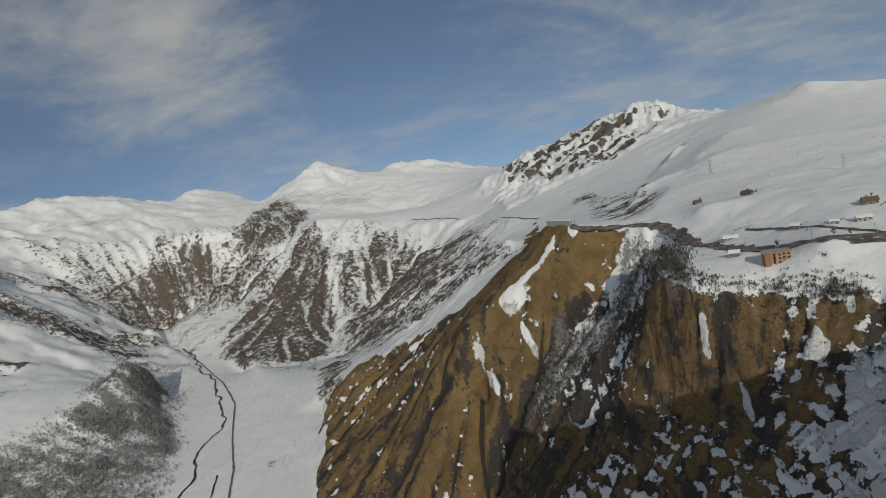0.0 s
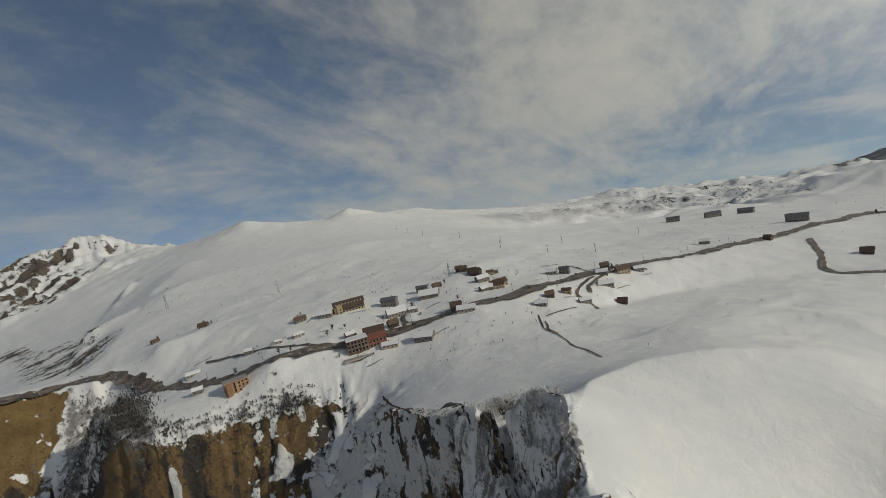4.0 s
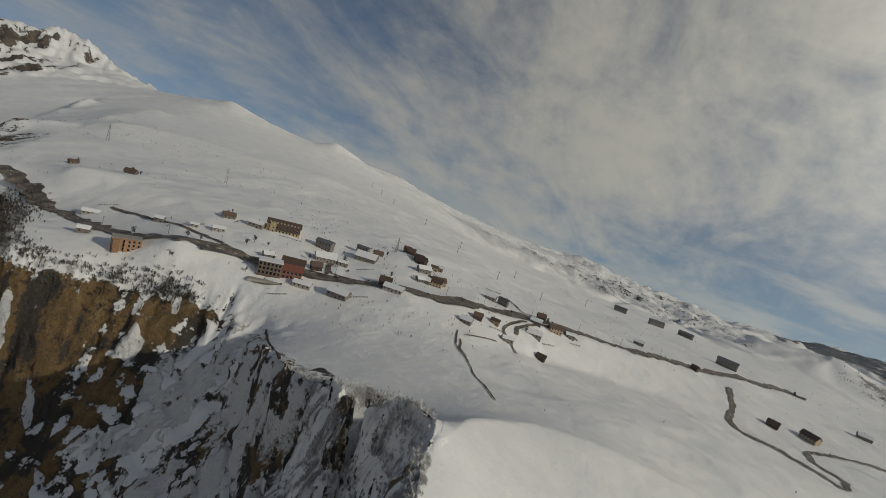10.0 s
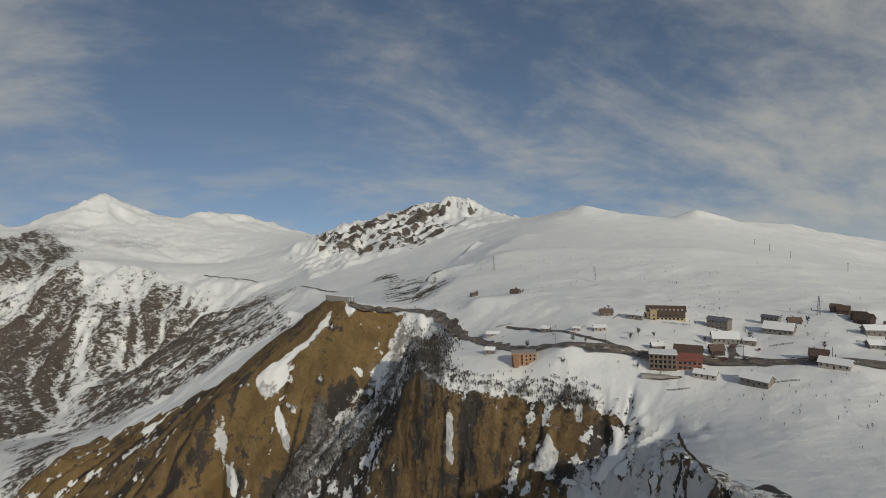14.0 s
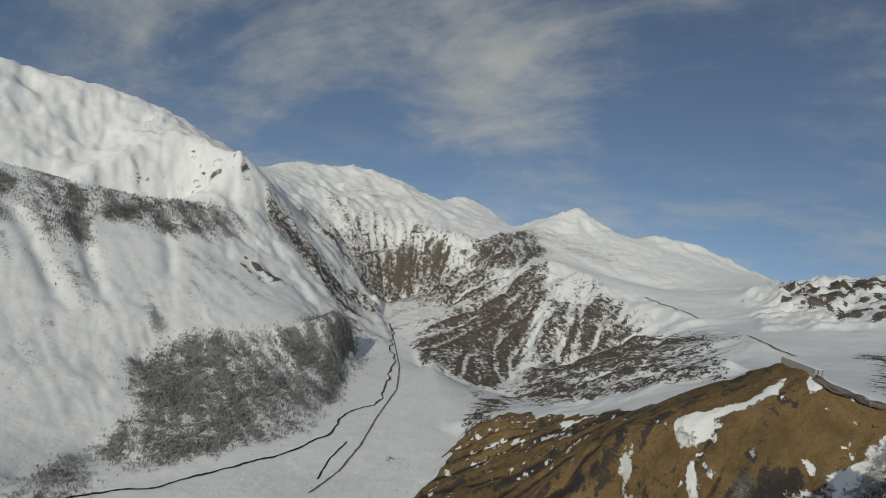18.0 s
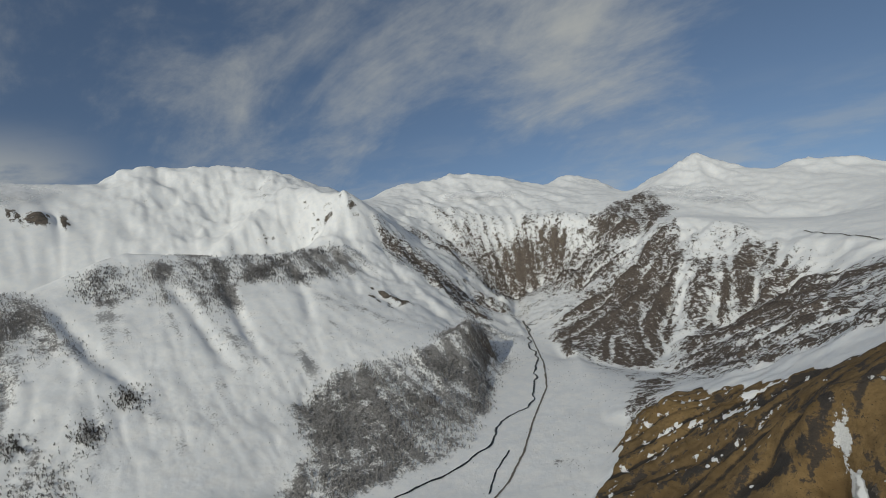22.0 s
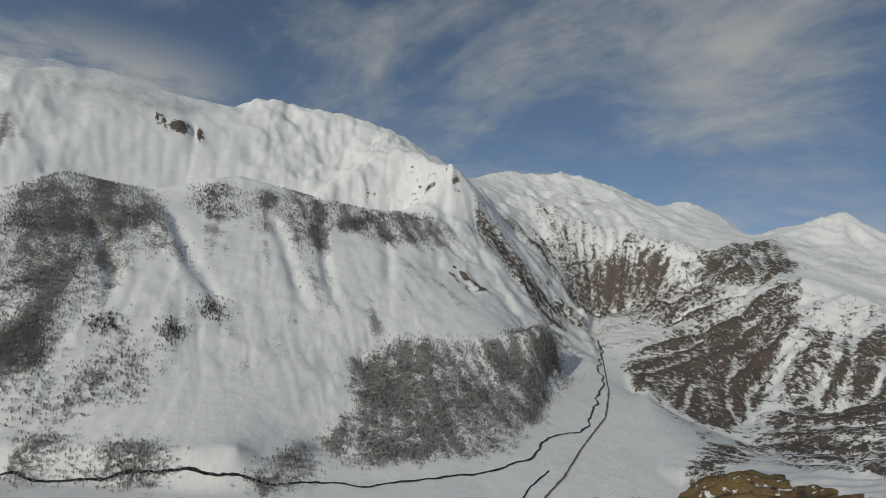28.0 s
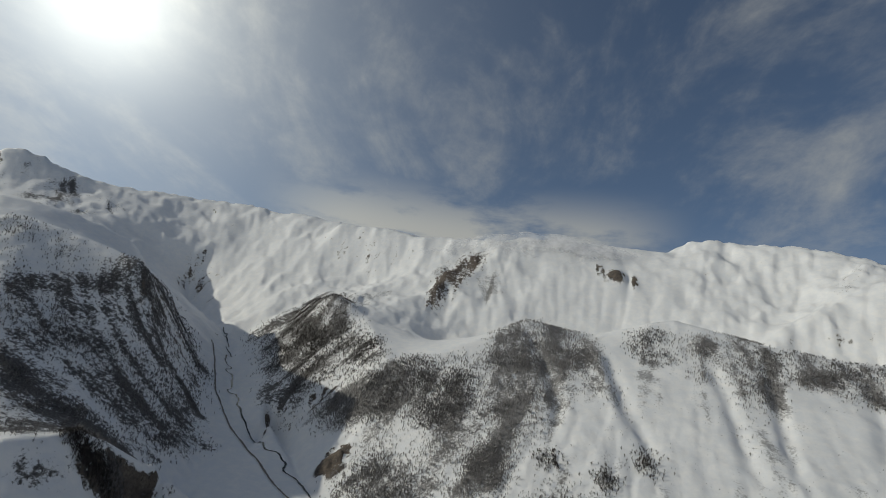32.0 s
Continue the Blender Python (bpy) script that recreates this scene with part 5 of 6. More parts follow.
STEEL = plain("galvanised_steel", (0.2, 0.205, 0.215), 0.5, 0.2, 0.5, 0.6)
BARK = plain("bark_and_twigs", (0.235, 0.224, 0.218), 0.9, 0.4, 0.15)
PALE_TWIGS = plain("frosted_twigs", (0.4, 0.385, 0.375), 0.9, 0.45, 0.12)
# two darker twig copies carry the shade of gully, canyon and gorge woods
SHADE_TWIGS = plain("shade_grey_twigs", (0.13, 0.12, 0.115), 0.9, 0.4, 0.05)
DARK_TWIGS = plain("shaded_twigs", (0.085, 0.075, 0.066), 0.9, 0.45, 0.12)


def slush_material():
    """Wet asphalt with brown slush and old snow along it."""
    m, n = material("slushy_road")
    p = n.add("ShaderNodeNewGeometry").outputs["Position"]
    v = n.noise(p, 0.12, 6.0, 0.65)
    col = n.mix(n.ramp(v, 0.38, 0.62), (0.07, 0.06, 0.052, 1), (0.2, 0.165, 0.135, 1))
    col = n.mix(n.ramp(n.noise(p, 0.22, 6.0, 0.65), 0.6, 0.66), col, (0.66, 0.64, 0.62, 1))
    b = n.add("ShaderNodeBsdfPrincipled", {"Base Color": col, "Roughness": n.math("MULTIPLY_ADD", v, 0.5, 0.35)})
    n.add("ShaderNodeOutputMaterial", {0: b.outputs[0]})
    return m


def water_material():
    m, n = material("dark_river_water")
    p = n.add("ShaderNodeNewGeometry").outputs["Position"]
    col = n.mix(n.ramp(n.noise(p, 0.15, 5.0, 0.6), 0.4, 0.65), (0.012, 0.016, 0.018, 1), (0.06, 0.062, 0.058, 1))
    bump = n.add("ShaderNodeBump", {"Strength": 0.3, "Distance": 0.2, "Height": n.noise(p, 1.0, 4.0, 0.6)})
    b = n.add("ShaderNodeBsdfPrincipled", {"Base Color": col, "Roughness": 0.25, "Normal": bump.outputs[0]})
    n.add("ShaderNodeOutputMaterial", {0: b.outputs[0]})
    return m


SLUSH, WATER = slush_material(), water_material()
TRACK = plain("packed_track", (0.17, 0.15, 0.13), 0.9, 0.4, 0.3)
EARTH = plain("bare_earth", (0.1, 0.075, 0.052), 0.95, 0.4, 0.3)

# ---- roads, tracks and streams laid on the land ----
WAYS = [
    ("main_road", "road", 15, [(188, 733), (215, 722), (247, 712), (274, 692), (289, 662), (290, 622), (288, 570), (291, 526), (293, 481), (299, 445), (312, 415), (330, 397), (348, 380), (366, 363), (389, 341), (410, 322), (431, 298), (450, 272), (467, 253), (490, 238), (519, 224), (554, 208), (585, 187), (614, 162), (657, 130), (700, 92), (750, 57), (813, 16), (885, -33), (1001, -116)]),
    ("bend_road", "road", 6.5, [(803, -25), (737, -31), (690, -29), (672, -40), (671, -76), (657, -109), (646, -131), (670, -133), (685, -107), (709, -104), (742, -134), (776, -183), (818, -247), (868, -310), (905, -343), (934, -345), (951, -332)]),
    ("town_road", "road", 6, [(960, -371), (943, -384), (916, -387), (883, -363), (862, -326)]),
    ("village_lane", "lane", 4, [(325, 539), (338, 487), (346, 436), (348, 395), (356, 377)]),
    ("yard_lane", "lane", 4, [(411, 330), (427, 345), (446, 354), (463, 355)]),
    ("upper_lane", "lane", 4, [(617, 137), (605, 160), (573, 177), (545, 184), (533, 178)]),
    ("ditch", "ditch", 1.1, [(444, 202), (413, 186), (394, 165), (364, 144), (348, 129), (319, 111)]),
    ("house_lane", "lane", 3.2, [(569, 184), (547, 190), (533, 191), (520, 189), (511, 182), (509, 173), (493, 160)]),
    ("slope_path", "ditch", 1.6, [(624, 227), (604, 210), (592, 198), (597, 190)]),
    ("yard_path", "ditch", 1.4, [(443, 194), (453, 189), (473, 185), (487, 180)]),
    ("hill_path", "ditch", 1.6, [(618, 260), (619, 253), (634, 245)]),
    ("terrace_wall", "ditch", 2.0, [(342, 351), (350, 341), (362, 333)]),
    ("crossing_lane", "lane", 3.0, [(464, 352), (447, 352), (428, 344), (416, 330), (421, 322)]),
    ("gully_wall", "ditch", 1.6, [(319, 295), (289, 258), (253, 213)]),
    ("bank_line", "ditch", 1.3, [(430, 191), (420, 184), (411, 182), (405, 175), (399, 168)]),
    ("earth_scar", "ditch", 5, [(455, -60), (470, -70), (457, -70), (441, -66), (422, -64), (395, -60)]),
    ("earth_scar_side", "ditch", 4, [(465, -71), (464, -78), (463, -86)]),
    ("far_road", "road", 6, [(-113, 2379), (-9, 2252), (97, 2092)]),
    ("far_road_b", "road", 6, [(211, 1670), (243, 1488), (279, 1407)]),
    ("river", "river", 4.8, [(-1060, 1930), (-900, 1680), (-760, 1480), (-640, 1250), (-597, 1106), (-603, 1030), (-579, 946), (-575, 880), (-590, 800), (-612, 728), (-641, 650), (-673, 579), (-717, 539), (-740, 470), (-800, 380), (-880, 240), (-1000, 40), (-1074, -87), (-1150, -190), (-1250, -290), (-1380, -420), (-1489, -540), (-1650, -700), (-1900, -860), (-2150, -1010), (-2386, -1173)]),
    ("valley_track", "track", 3.8, [(-459, 737), (-467, 825), (-493, 927), (-550, 1071), (-615, 1263), (-718, 1443), (-894, 1690), (-1066, 1919)]),
    ("low_track", "track", 5, [(-960, -60), (-1060, -190), (-1200, -330), (-1330, -450), (-1459, -600), (-1639, -760), (-1926, -940), (-2096, -1060)]),
    ("side_stream", "river", 3, [(-483, 779), (-511, 849), (-519, 926)]),
]
WAY_LOOK = {
    "road": (SLUSH, "road", "wet slushy mountain road between snow banks"),
    "lane": (SLUSH, "road", "narrow slushy village lane through the snow"),
    "track": (TRACK, "track", "packed grey track across the snowy valley floor"),
    "river": (WATER, "river", "dark open stream winding between snowy banks"),
    "ditch": (EARTH, "ditch", "narrow earth ditch cut through the snow"),
}


def ribbon(name, kind, width, points):
    mat, category, label = WAY_LOOK[kind]
    p = np.array(points, float)
    d = np.concatenate([[0], np.cumsum(np.hypot(*np.diff(p, axis=0).T))])
    n = max(6, int(d[-1] / 2.2))
    s = np.linspace(0, d[-1], n)
    x, y = np.interp(s, d, p[:, 0]), np.interp(s, d, p[:, 1])
    for _ in range(6):
        x[1:-1], y[1:-1] = 0.25 * (x[:-2] + x[2:]) + 0.5 * x[1:-1], 0.25 * (y[:-2] + y[2:]) + 0.5 * y[1:-1]
    if kind == "river":
        reach = np.clip((np.hypot(x, y) - 500) / 60, 0, 14)
        wob = value_noise(s / 42.0, s * 0, 5) * reach + value_noise(s / 22.0, s * 0, 6) * reach * 0.15
        tx, ty = np.gradient(x), np.gradient(y)
        t = np.hypot(tx, ty)
        x, y = x - ty / t * wob, y + tx / t * wob
    tx, ty = np.gradient(x), np.gradient(y)
    t = np.hypot(tx, ty) + 1e-9
    sides = [0.5 * width * (1 + 0.3 * value_noise(s / 25.0, s * 0 + 3, 9 + k) + 0.45 * value_noise(s / 7.0, s * 0 + 3, 19 + k)) for k in (0, 1)]
    cols = np.stack([-sides[0], -0.5 * sides[0], 0 * s, 0.5 * sides[1], sides[1]], -1)
    vx = x[:, None] - (ty / t)[:, None] * cols
    vy = y[:, None] + (tx / t)[:, None] * cols
    vz = ground_z(vx, vy)
    lift = 0.25 + np.hypot(vx, vy) * 0.0006
    vz = np.maximum(vz, vz.mean(axis=1, keepdims=True) - 0.3) + lift
    verts = np.stack([vx, vy, vz], -1).reshape(-1, 3)
    faces = [(i * 5 + j, i * 5 + j + 1, i * 5 + j + 6, i * 5 + j + 5) for i in range(n - 1) for j in range(4)]
    me = bpy.data.meshes.new(name)
    me.from_pydata(verts.tolist(), [], faces)
    me.materials.append(mat)
    me.shade_smooth()
    return tagged(new(name, me), label, category, kind="structure")


for way in WAYS:
    ribbon(*way)


# ---- low cloud lying on the heights ----
def cloud_material():
    m, n = material("thin_low_cloud")
    p = n.add("ShaderNodeNewGeometry").outputs["Position"]
    fade = n.add("ShaderNodeAttribute", attribute_name="fade").outputs["Fac"]
    cloud = n.math("ADD", n.noise(p, 0.004, 7.0, 0.6), n.math("MULTIPLY", n.noise(p, 0.018, 5.0, 0.6), 0.35))
    thick = n.math("MULTIPLY", n.ramp(n.math("ADD", cloud, n.math("MULTIPLY_ADD", fade, 0.5, -0.5)), 0.42, 0.86), n.ramp(fade, 0.0, 0.45))
    white = n.add("ShaderNodeBsdfDiffuse", {"Color": (0.82, 0.82, 0.83, 1)})
    clear = n.add("ShaderNodeBsdfTransparent")
    mixed = n.add("ShaderNodeMixShader", {0: thick, 1: clear.outputs[0], 2: white.outputs[0]})
    n.add("ShaderNodeOutputMaterial", {0: mixed.outputs[0]})
    return m


CLOUD = cloud_material()


def low_cloud(x, y, length, width, turn, lift, label):
    """A sheet of cloud that lies over the land and thins out to its rim."""
    n = 48
    u, v = np.meshgrid(np.linspace(-1, 1, n), np.linspace(-1, 1, n), indexing="ij")
    bell = np.clip(1 - u * u - v * v, 0, 1)
    c, s = math.cos(radians(turn)), math.sin(radians(turn))
    px, py = x + c * u * length - s * v * width, y + s * u * length + c * v * width
    pz = ground_z(px, py)
    for _ in range(6):
        pad = np.pad(pz, 1, mode="edge")
        pz = np.maximum(pz, (pad[:-2, 1:-1] + pad[2:, 1:-1] + pad[1:-1, :-2] + pad[1:-1, 2:]) / 4)
    pz = pz + 4 + lift * bell * (1 + 0.4 * fbm(px, py, 220.0, 3, 12))
    me = bpy.data.meshes.new("cloud_bank")
    faces = [(i * n + j, i * n + j + 1, (i + 1) * n + j + 1, (i + 1) * n + j) for i in range(n - 1) for j in range(n - 1)]
    me.from_pydata(np.stack([px, py, pz], -1).reshape(-1, 3).tolist(), [], faces)
    layer = me.attributes.new("fade", "FLOAT", "POINT")
    layer.data.foreach_set("value", bell.ravel().astype(np.float32))
    me.shade_smooth()
    me.materials.append(CLOUD)
    ob = tagged(new("cloud_bank", me), label, "cloud", kind="stuff")
    return ob


LOW_CLOUDS = [
    (1740, 640, 620, 260, -45, 26, "thin white cloud drifting over a snowy plateau"),
    (-2850, 330, 800, 170, 86, 34, "long white cloud lying on a snow crest"),
    (-640, 3130, 480, 240, -30, 26, "thin white cloud across a snowy peak"),
    (-1930, 2930, 380, 170, 30, 22, "thin white cloud over a distant snow ridge"),
]
for bank in LOW_CLOUDS:
    low_cloud(*bank)


# ---- houses ----
def box(bm, x0, x1, y0, y1, z0, z1):
    v = [bm.verts.new((x, y, z)) for z in (z0, z1) for y in (y0, y1) for x in (x0, x1)]
    for f in ((0, 2, 3, 1), (4, 5, 7, 6), (0, 1, 5, 4), (2, 6, 7, 3), (0, 4, 6, 2), (1, 3, 7, 5)):
        bm.faces.new([v[k] for k in f])
    return bm


def part(name, bm, mat, parent, label="", at=None):
    """Links a bmesh as one mesh object under a thing or a part."""
    bmesh.ops.recalc_face_normals(bm, faces=bm.faces)
    me = bpy.data.meshes.new(name)
    bm.to_mesh(me)
    bm.free()
    me.materials.append(mat)
    ob = new(name, me)
    ob.parent = parent
    if at:
        ob.location = at
    return tagged(ob, label)


def gable(bm, w, d, z, rise, over, thick):
    """A pitched slab roof along x, with eaves."""
    hw, hd = w / 2 + over, d / 2 + over
    e = z - rise * over / (d / 2)
    prof = [(-hd, e), (0, z + rise), (hd, e), (hd, e + thick), (0, z + rise + thick), (-hd, e + thick)]
    a = [bm.verts.new((-hw, y, zz)) for y, zz in prof]
    b = [bm.verts.new((hw, y, zz)) for y, zz in prof]
    n = len(prof)
    for k in range(n):
        bm.faces.new((a[k], a[(k + 1) % n], b[(k + 1) % n], b[k]))
    for r in (a, b):
        bm.faces.new(r[0:2] + r[4:6])
        bm.faces.new(r[1:5])
    return bm


def gable_body(bm, w, d, h, rise):
    hw, hd = w / 2, d / 2
    prof = [(-hd, -2.5), (hd, -2.5), (hd, h), (0, h + rise), (-hd, h)]
    a = [bm.verts.new((-hw, y, z)) for y, z in prof]
    b = [bm.verts.new((hw, y, z)) for y, z in prof]
    for k in range(5):
        bm.faces.new((a[k], a[(k + 1) % 5], b[(k + 1) % 5], b[k]))
    bm.faces.new(a), bm.faces.new(b)
    return bm


def pane(house, x, y, z, w, h, side):
    """A window: frame with a glass pane, on the front (side -1) or back (side 1) wall."""
    f = part("window", box(bmesh.new(), -w / 2 - 0.12, w / 2 + 0.12, -0.06, 0.06, -h / 2 - 0.12, h / 2 + 0.12), FRAME, house, at=(x, y, z))
    part("pane", box(bmesh.new(), -w / 2, w / 2, -0.03, 0.03, -h / 2, h / 2), GLASS, f, at=(0, side * 0.05, 0))


HOUSE_KINDS = [
    # walls, roof, height, depth over length, rise over depth, label
    (PLASTER, SNOW, 4.2, 0.62, 0.34, "grey plastered mountain house with thick snow on its roof"),
    (WHITE_WALL, SNOW, 3.0, 0.55, 0.25, "low pale grey hut with a snow-laden roof beside the road"),
    (STONE, BROWN_ROOF, 3.2, 0.7, 0.4, "small stone hut with a brown sheet roof in the snow"),
    (PLASTER, GREY_ROOF, 7.0, 0.45, 0.26, "long grey lodge with a bare grey sheet roof"),
    (TIMBER, BROWN_ROOF, 4.2, 0.8, 0.45, "dark timber cabin standing alone in deep snow"),
    (STONE, GREY_ROOF, 2.4, 0.55, 0.55, "stone barn with a steep grey sheet roof"),
    (BEIGE, BROWN_ROOF, 5.0, 0.65, 0.36, "beige chalet with a brown sheet roof and snow around"),
]


def rest_z(x, y, w, d, turn):
    """Height at which a building meets the ground on its lower side."""
    c, s = math.cos(radians(turn)), math.sin(radians(turn))
    zs = [float(ground_z(x + c * u * w / 2 - s * v * d / 2, y + s * u * w / 2 + c * v * d / 2)) for u in (-1, 0, 1) for v in (-1, 1)]
    return min(zs) * 0.5 + sum(zs) / len(zs) * 0.5


def thing(name, label, category, group, x, y, z, turn):
    ob = new(name)
    ob.matrix_world = pose(x, y, z, 0, 0, turn)
    return tagged(ob, label, category, group)


def house(x, y, length, kind, turn, group="village houses"):
    wall, roof, h, ratio, rise, label = HOUSE_KINDS[kind]
    h *= random.uniform(0.9, 1.2) * (0.75 + length / 60)
    w, d = float(length), length * ratio * random.uniform(0.9, 1.1)
    r = d * rise
    ob = thing("house", label, "house", group, x, y, rest_z(x, y, w, d, turn), turn)
    part("wall", gable_body(bmesh.new(), w, d, h, r), wall, ob)
    part("roof", gable(bmesh.new(), w, d, h, r, 0.7, 0.22), BROWN_ROOF if roof is SNOW else roof, ob)
    if roof is SNOW:
        part("snow_cover", gable(bmesh.new(), w - 0.2, d - 0.2, h + 0.24, r, 0.75, 0.45), SNOW, ob, "thick white snow layer")
    rows = 2 if h > 5 else 1
    n = max(2, min(6, int(w / 3.2)))
    for k in range(rows):
        z = h * (k + 0.55) / rows
        for q in range(n):
            u = (q + 0.5) / n * w - w / 2
            if k == 0 and q == n // 2:
                part("door", box(bmesh.new(), u - 0.55, u + 0.55, -d / 2 - 0.07, -d / 2 + 0.05, 0.0, min(2.1, h * 0.8)), TIMBER, ob)
            else:
                pane(ob, u, -d / 2 - 0.02, z, 1.1, min(1.3, h / rows * 0.45), -1)
        if kind != 4:
            pane(ob, 0, d / 2 + 0.02, z, 1.1, min(1.3, h / rows * 0.45), 1)
    if length > 8 and random.random() < 0.6:
        cx = random.uniform(-0.3, 0.3) * w
        part("chimney", box(bmesh.new(), cx - 0.4, cx + 0.4, -0.4, 0.4, h + r - 0.4, h + r + 1.3), STONE, ob)
    return ob


HOUSE_ROWS = [
    ("main", [(274, 476, 9, 0, 322), (308, 538, 14, 1, 329), (385, 625, 12, 2, 307), (356, 691, 9, 2, 1), (401, 466, 12, 2, 330), (369, 436, 11, 1, 330), (353, 449, 7, 1, 313), (337, 478, 8, 0, 304), (415, 439, 15, 0, 295)]),
    ("centre", [(460, 384, 18, 3, 287), (436, 358, 20, 0, 318), (409, 343, 10, 4, 326), (445, 342, 9, 0, 303), (505, 368, 14, 3, 283), (488, 348, 22, 0, 294), (517, 355, 10, 2, 320), (377, 372, 10, 0, 332), (388, 351, 20, 2, 309), (571, 347, 9, 4, 296)]),
    ("lower", [(375, 323, 15, 1, 300), (389, 293, 18, 0, 284), (445, 288, 11, 4, 298), (439, 273, 18, 1, 290), (564, 326, 12, 4, 276), (525, 276, 15, 6, 322), (507, 282, 11, 0, 294), (573, 305, 9, 0, 292), (577, 234, 12, 0, 279)]),
    ("upper", [(572, 354, 8, 4, 290), (567, 332, 11, 4, 295), (565, 307, 8, 6, 293), (541, 306, 15, 0, 324), (505, 284, 13, 0, 324), (516, 275, 16, 6, 293), (582, 220, 12, 3, 266), (604, 180, 9, 4, 300), (580, 177, 12, 0, 281)]),
    ("east", [(596, 159, 14, 6, 309), (560, 170, 16, 0, 294), (506, 177, 11, 0, 303), (540, 150, 9, 4, 272), (516, 198, 9, 6, 278), (472, 209, 11, 0, 281), (497, 209, 8, 4, 300), (785, 92, 13, 0, 270), (793, 19, 9, 4, 246), (610, 145, 10, 0, 297)]),
    ("far", [(742, -73, 12, 4, 257), (759, -112, 18, 6, 235), (964, -22, 30, 3, 262), (892, -189, 16, 0, 271), (987, -126, 14, 0, 286), (1188, 184, 26, 3, 273), (1217, 111, 30, 3, 289), (1258, 52, 30, 3, 259), (976, -342, 22, 3, 257)]),
]
for row, places in HOUSE_ROWS:
    for x, y, length, kind, turn in places:
        house(x, y, length, kind, turn, "houses of the roadside village" if row != "far" else "houses of the resort town")


def red_hotel(x, y, turn):
    w, d, h = 37.0, 13.0, 11.5
    ob = thing("hotel", "unfinished concrete hotel with balconies and a red-painted wing", "hotel", "", x, y, rest_z(x, y, w, d, turn), turn)
    part("wall", box(bmesh.new(), -w / 2, 1.0, -d / 2, d / 2, -4, h), RAW_BROWN, ob)
    part("wing", box(bmesh.new(), 1.0, w / 2, -d / 2 + 1.2, d / 2 - 0.5, -4, h - 3.2), RED, ob, "red-painted wing")
    part("roof", box(bmesh.new(), -w / 2 - 0.6, 1.6, -d / 2 - 1.6, d / 2 + 0.6, h, h + 0.3), CONCRETE, ob)
    part("snow_cover", box(bmesh.new(), -w / 2 - 0.4, 1.4, -d / 2 - 1.4, d / 2 + 0.4, h + 0.3, h + 0.75), SNOW, ob, "flat white snow layer")
    wing_roof = bmesh.new()
    v = [wing_roof.verts.new(c) for c in ((0.8, -d / 2, h - 4.2), (w / 2 + 0.8, -d / 2, h - 4.2), (w / 2 + 0.8, d / 2, h - 1.6), (0.8, d / 2, h - 1.6))]
    v2 = [wing_roof.verts.new((c.co.x, c.co.y, c.co.z + 0.3)) for c in v]
    wing_roof.faces.new(v), wing_roof.faces.new(v2)
    for k in range(4):
        wing_roof.faces.new((v[k], v[(k + 1) % 4], v2[(k + 1) % 4], v2[k]))
    part("wing_roof", wing_roof, RED, ob, "red sheet roof")
    for floor in range(3):
        z = 0.4 + floor * 3.7
        part("balcony", box(bmesh.new(), -w / 2, 1.0, -d / 2 - 1.5, -d / 2, z - 0.25, z), RAW_BROWN, ob)
        for q in range(6):
            u = -w / 2 + 1.6 + q * 3.2
            part("pier", box(bmesh.new(), u - 1.55, u - 1.2, -d / 2 - 1.5, -d / 2 - 1.15, z, z + 3.45), RAW_BROWN, ob)
            pane(ob, u, -d / 2 - 0.03, z + 1.6, 1.9, 2.2, -1)
    for floor in range(2):
        for q in range(5):
            pane(ob, 3.4 + q * 3.3, -d / 2 + 1.17, 1.7 + floor * 3.6, 2.0, 2.0, -1)
    part("terrace", box(bmesh.new(), -w / 2 - 6, 2, -d / 2 - 9, -d / 2 - 1.6, -5.5, -3.0), CONCRETE, ob)
    return ob


def yellow_hotel(x, y, turn):
    w, d, h = 34.0, 13.0, 9.0
    ob = thing("hotel", "yellow plastered hotel with a dark dormered roof above the village", "hotel", "", x, y, rest_z(x, y, w, d, turn), turn)
    part("wall", gable_body(bmesh.new(), w, d, h, 4.0), YELLOW, ob)
    part("roof", gable(bmesh.new(), w, d, h, 4.0, 0.9, 0.3), BROWN_ROOF, ob)
    part("porch", box(bmesh.new(), -w / 2 + 3, -w / 2 + 9, -d / 2 - 2.2, -d / 2, -3, h + 1.5), YELLOW, ob)
    part("gallery", box(bmesh.new(), -w / 2 + 9.2, w / 2 - 0.5, -d / 2 - 1.3, -d / 2, 3.0, h - 0.5), TIMBER, ob, "dark timber gallery")
    for q in range(9):
        u = -w / 2 + 3 + q * 3.5
        part("dormer", gable(box(bmesh.new(), u - 0.8, u + 0.8, -d / 2 + 0.4, -d / 2 + 3.0, h - 0.2, h + 1.9), 0.01, 0.02, h, 0.01, 0.0, 0.01), WHITE_WALL, ob, "pale dormer front")
        for floor in range(2):
            if u < -w / 2 + 9:
                pane(ob, u, -d / 2 - 2.22 if u > -w / 2 + 3 else -d / 2 - 0.02, 1.7 + 3.4 * floor, 1.2, 1.6, -1)
            else:
                pane(ob, u, -d / 2 - 1.32 if floor else -d / 2 - 0.02, 1.6 + 3.7 * floor, 1.5, 1.6, -1)
    part("annex", gable_body(bmesh.new(), 15, 8, 3.4, 2.2), TIMBER, ob, at=(-w / 2 - 8.5, -1, 0))
    part("annex_roof", gable(bmesh.new(), 15, 8, 3.4, 2.2, 0.8, 0.3), BROWN_ROOF, ob, at=(-w / 2 - 8.5, -1, 0))
    return ob


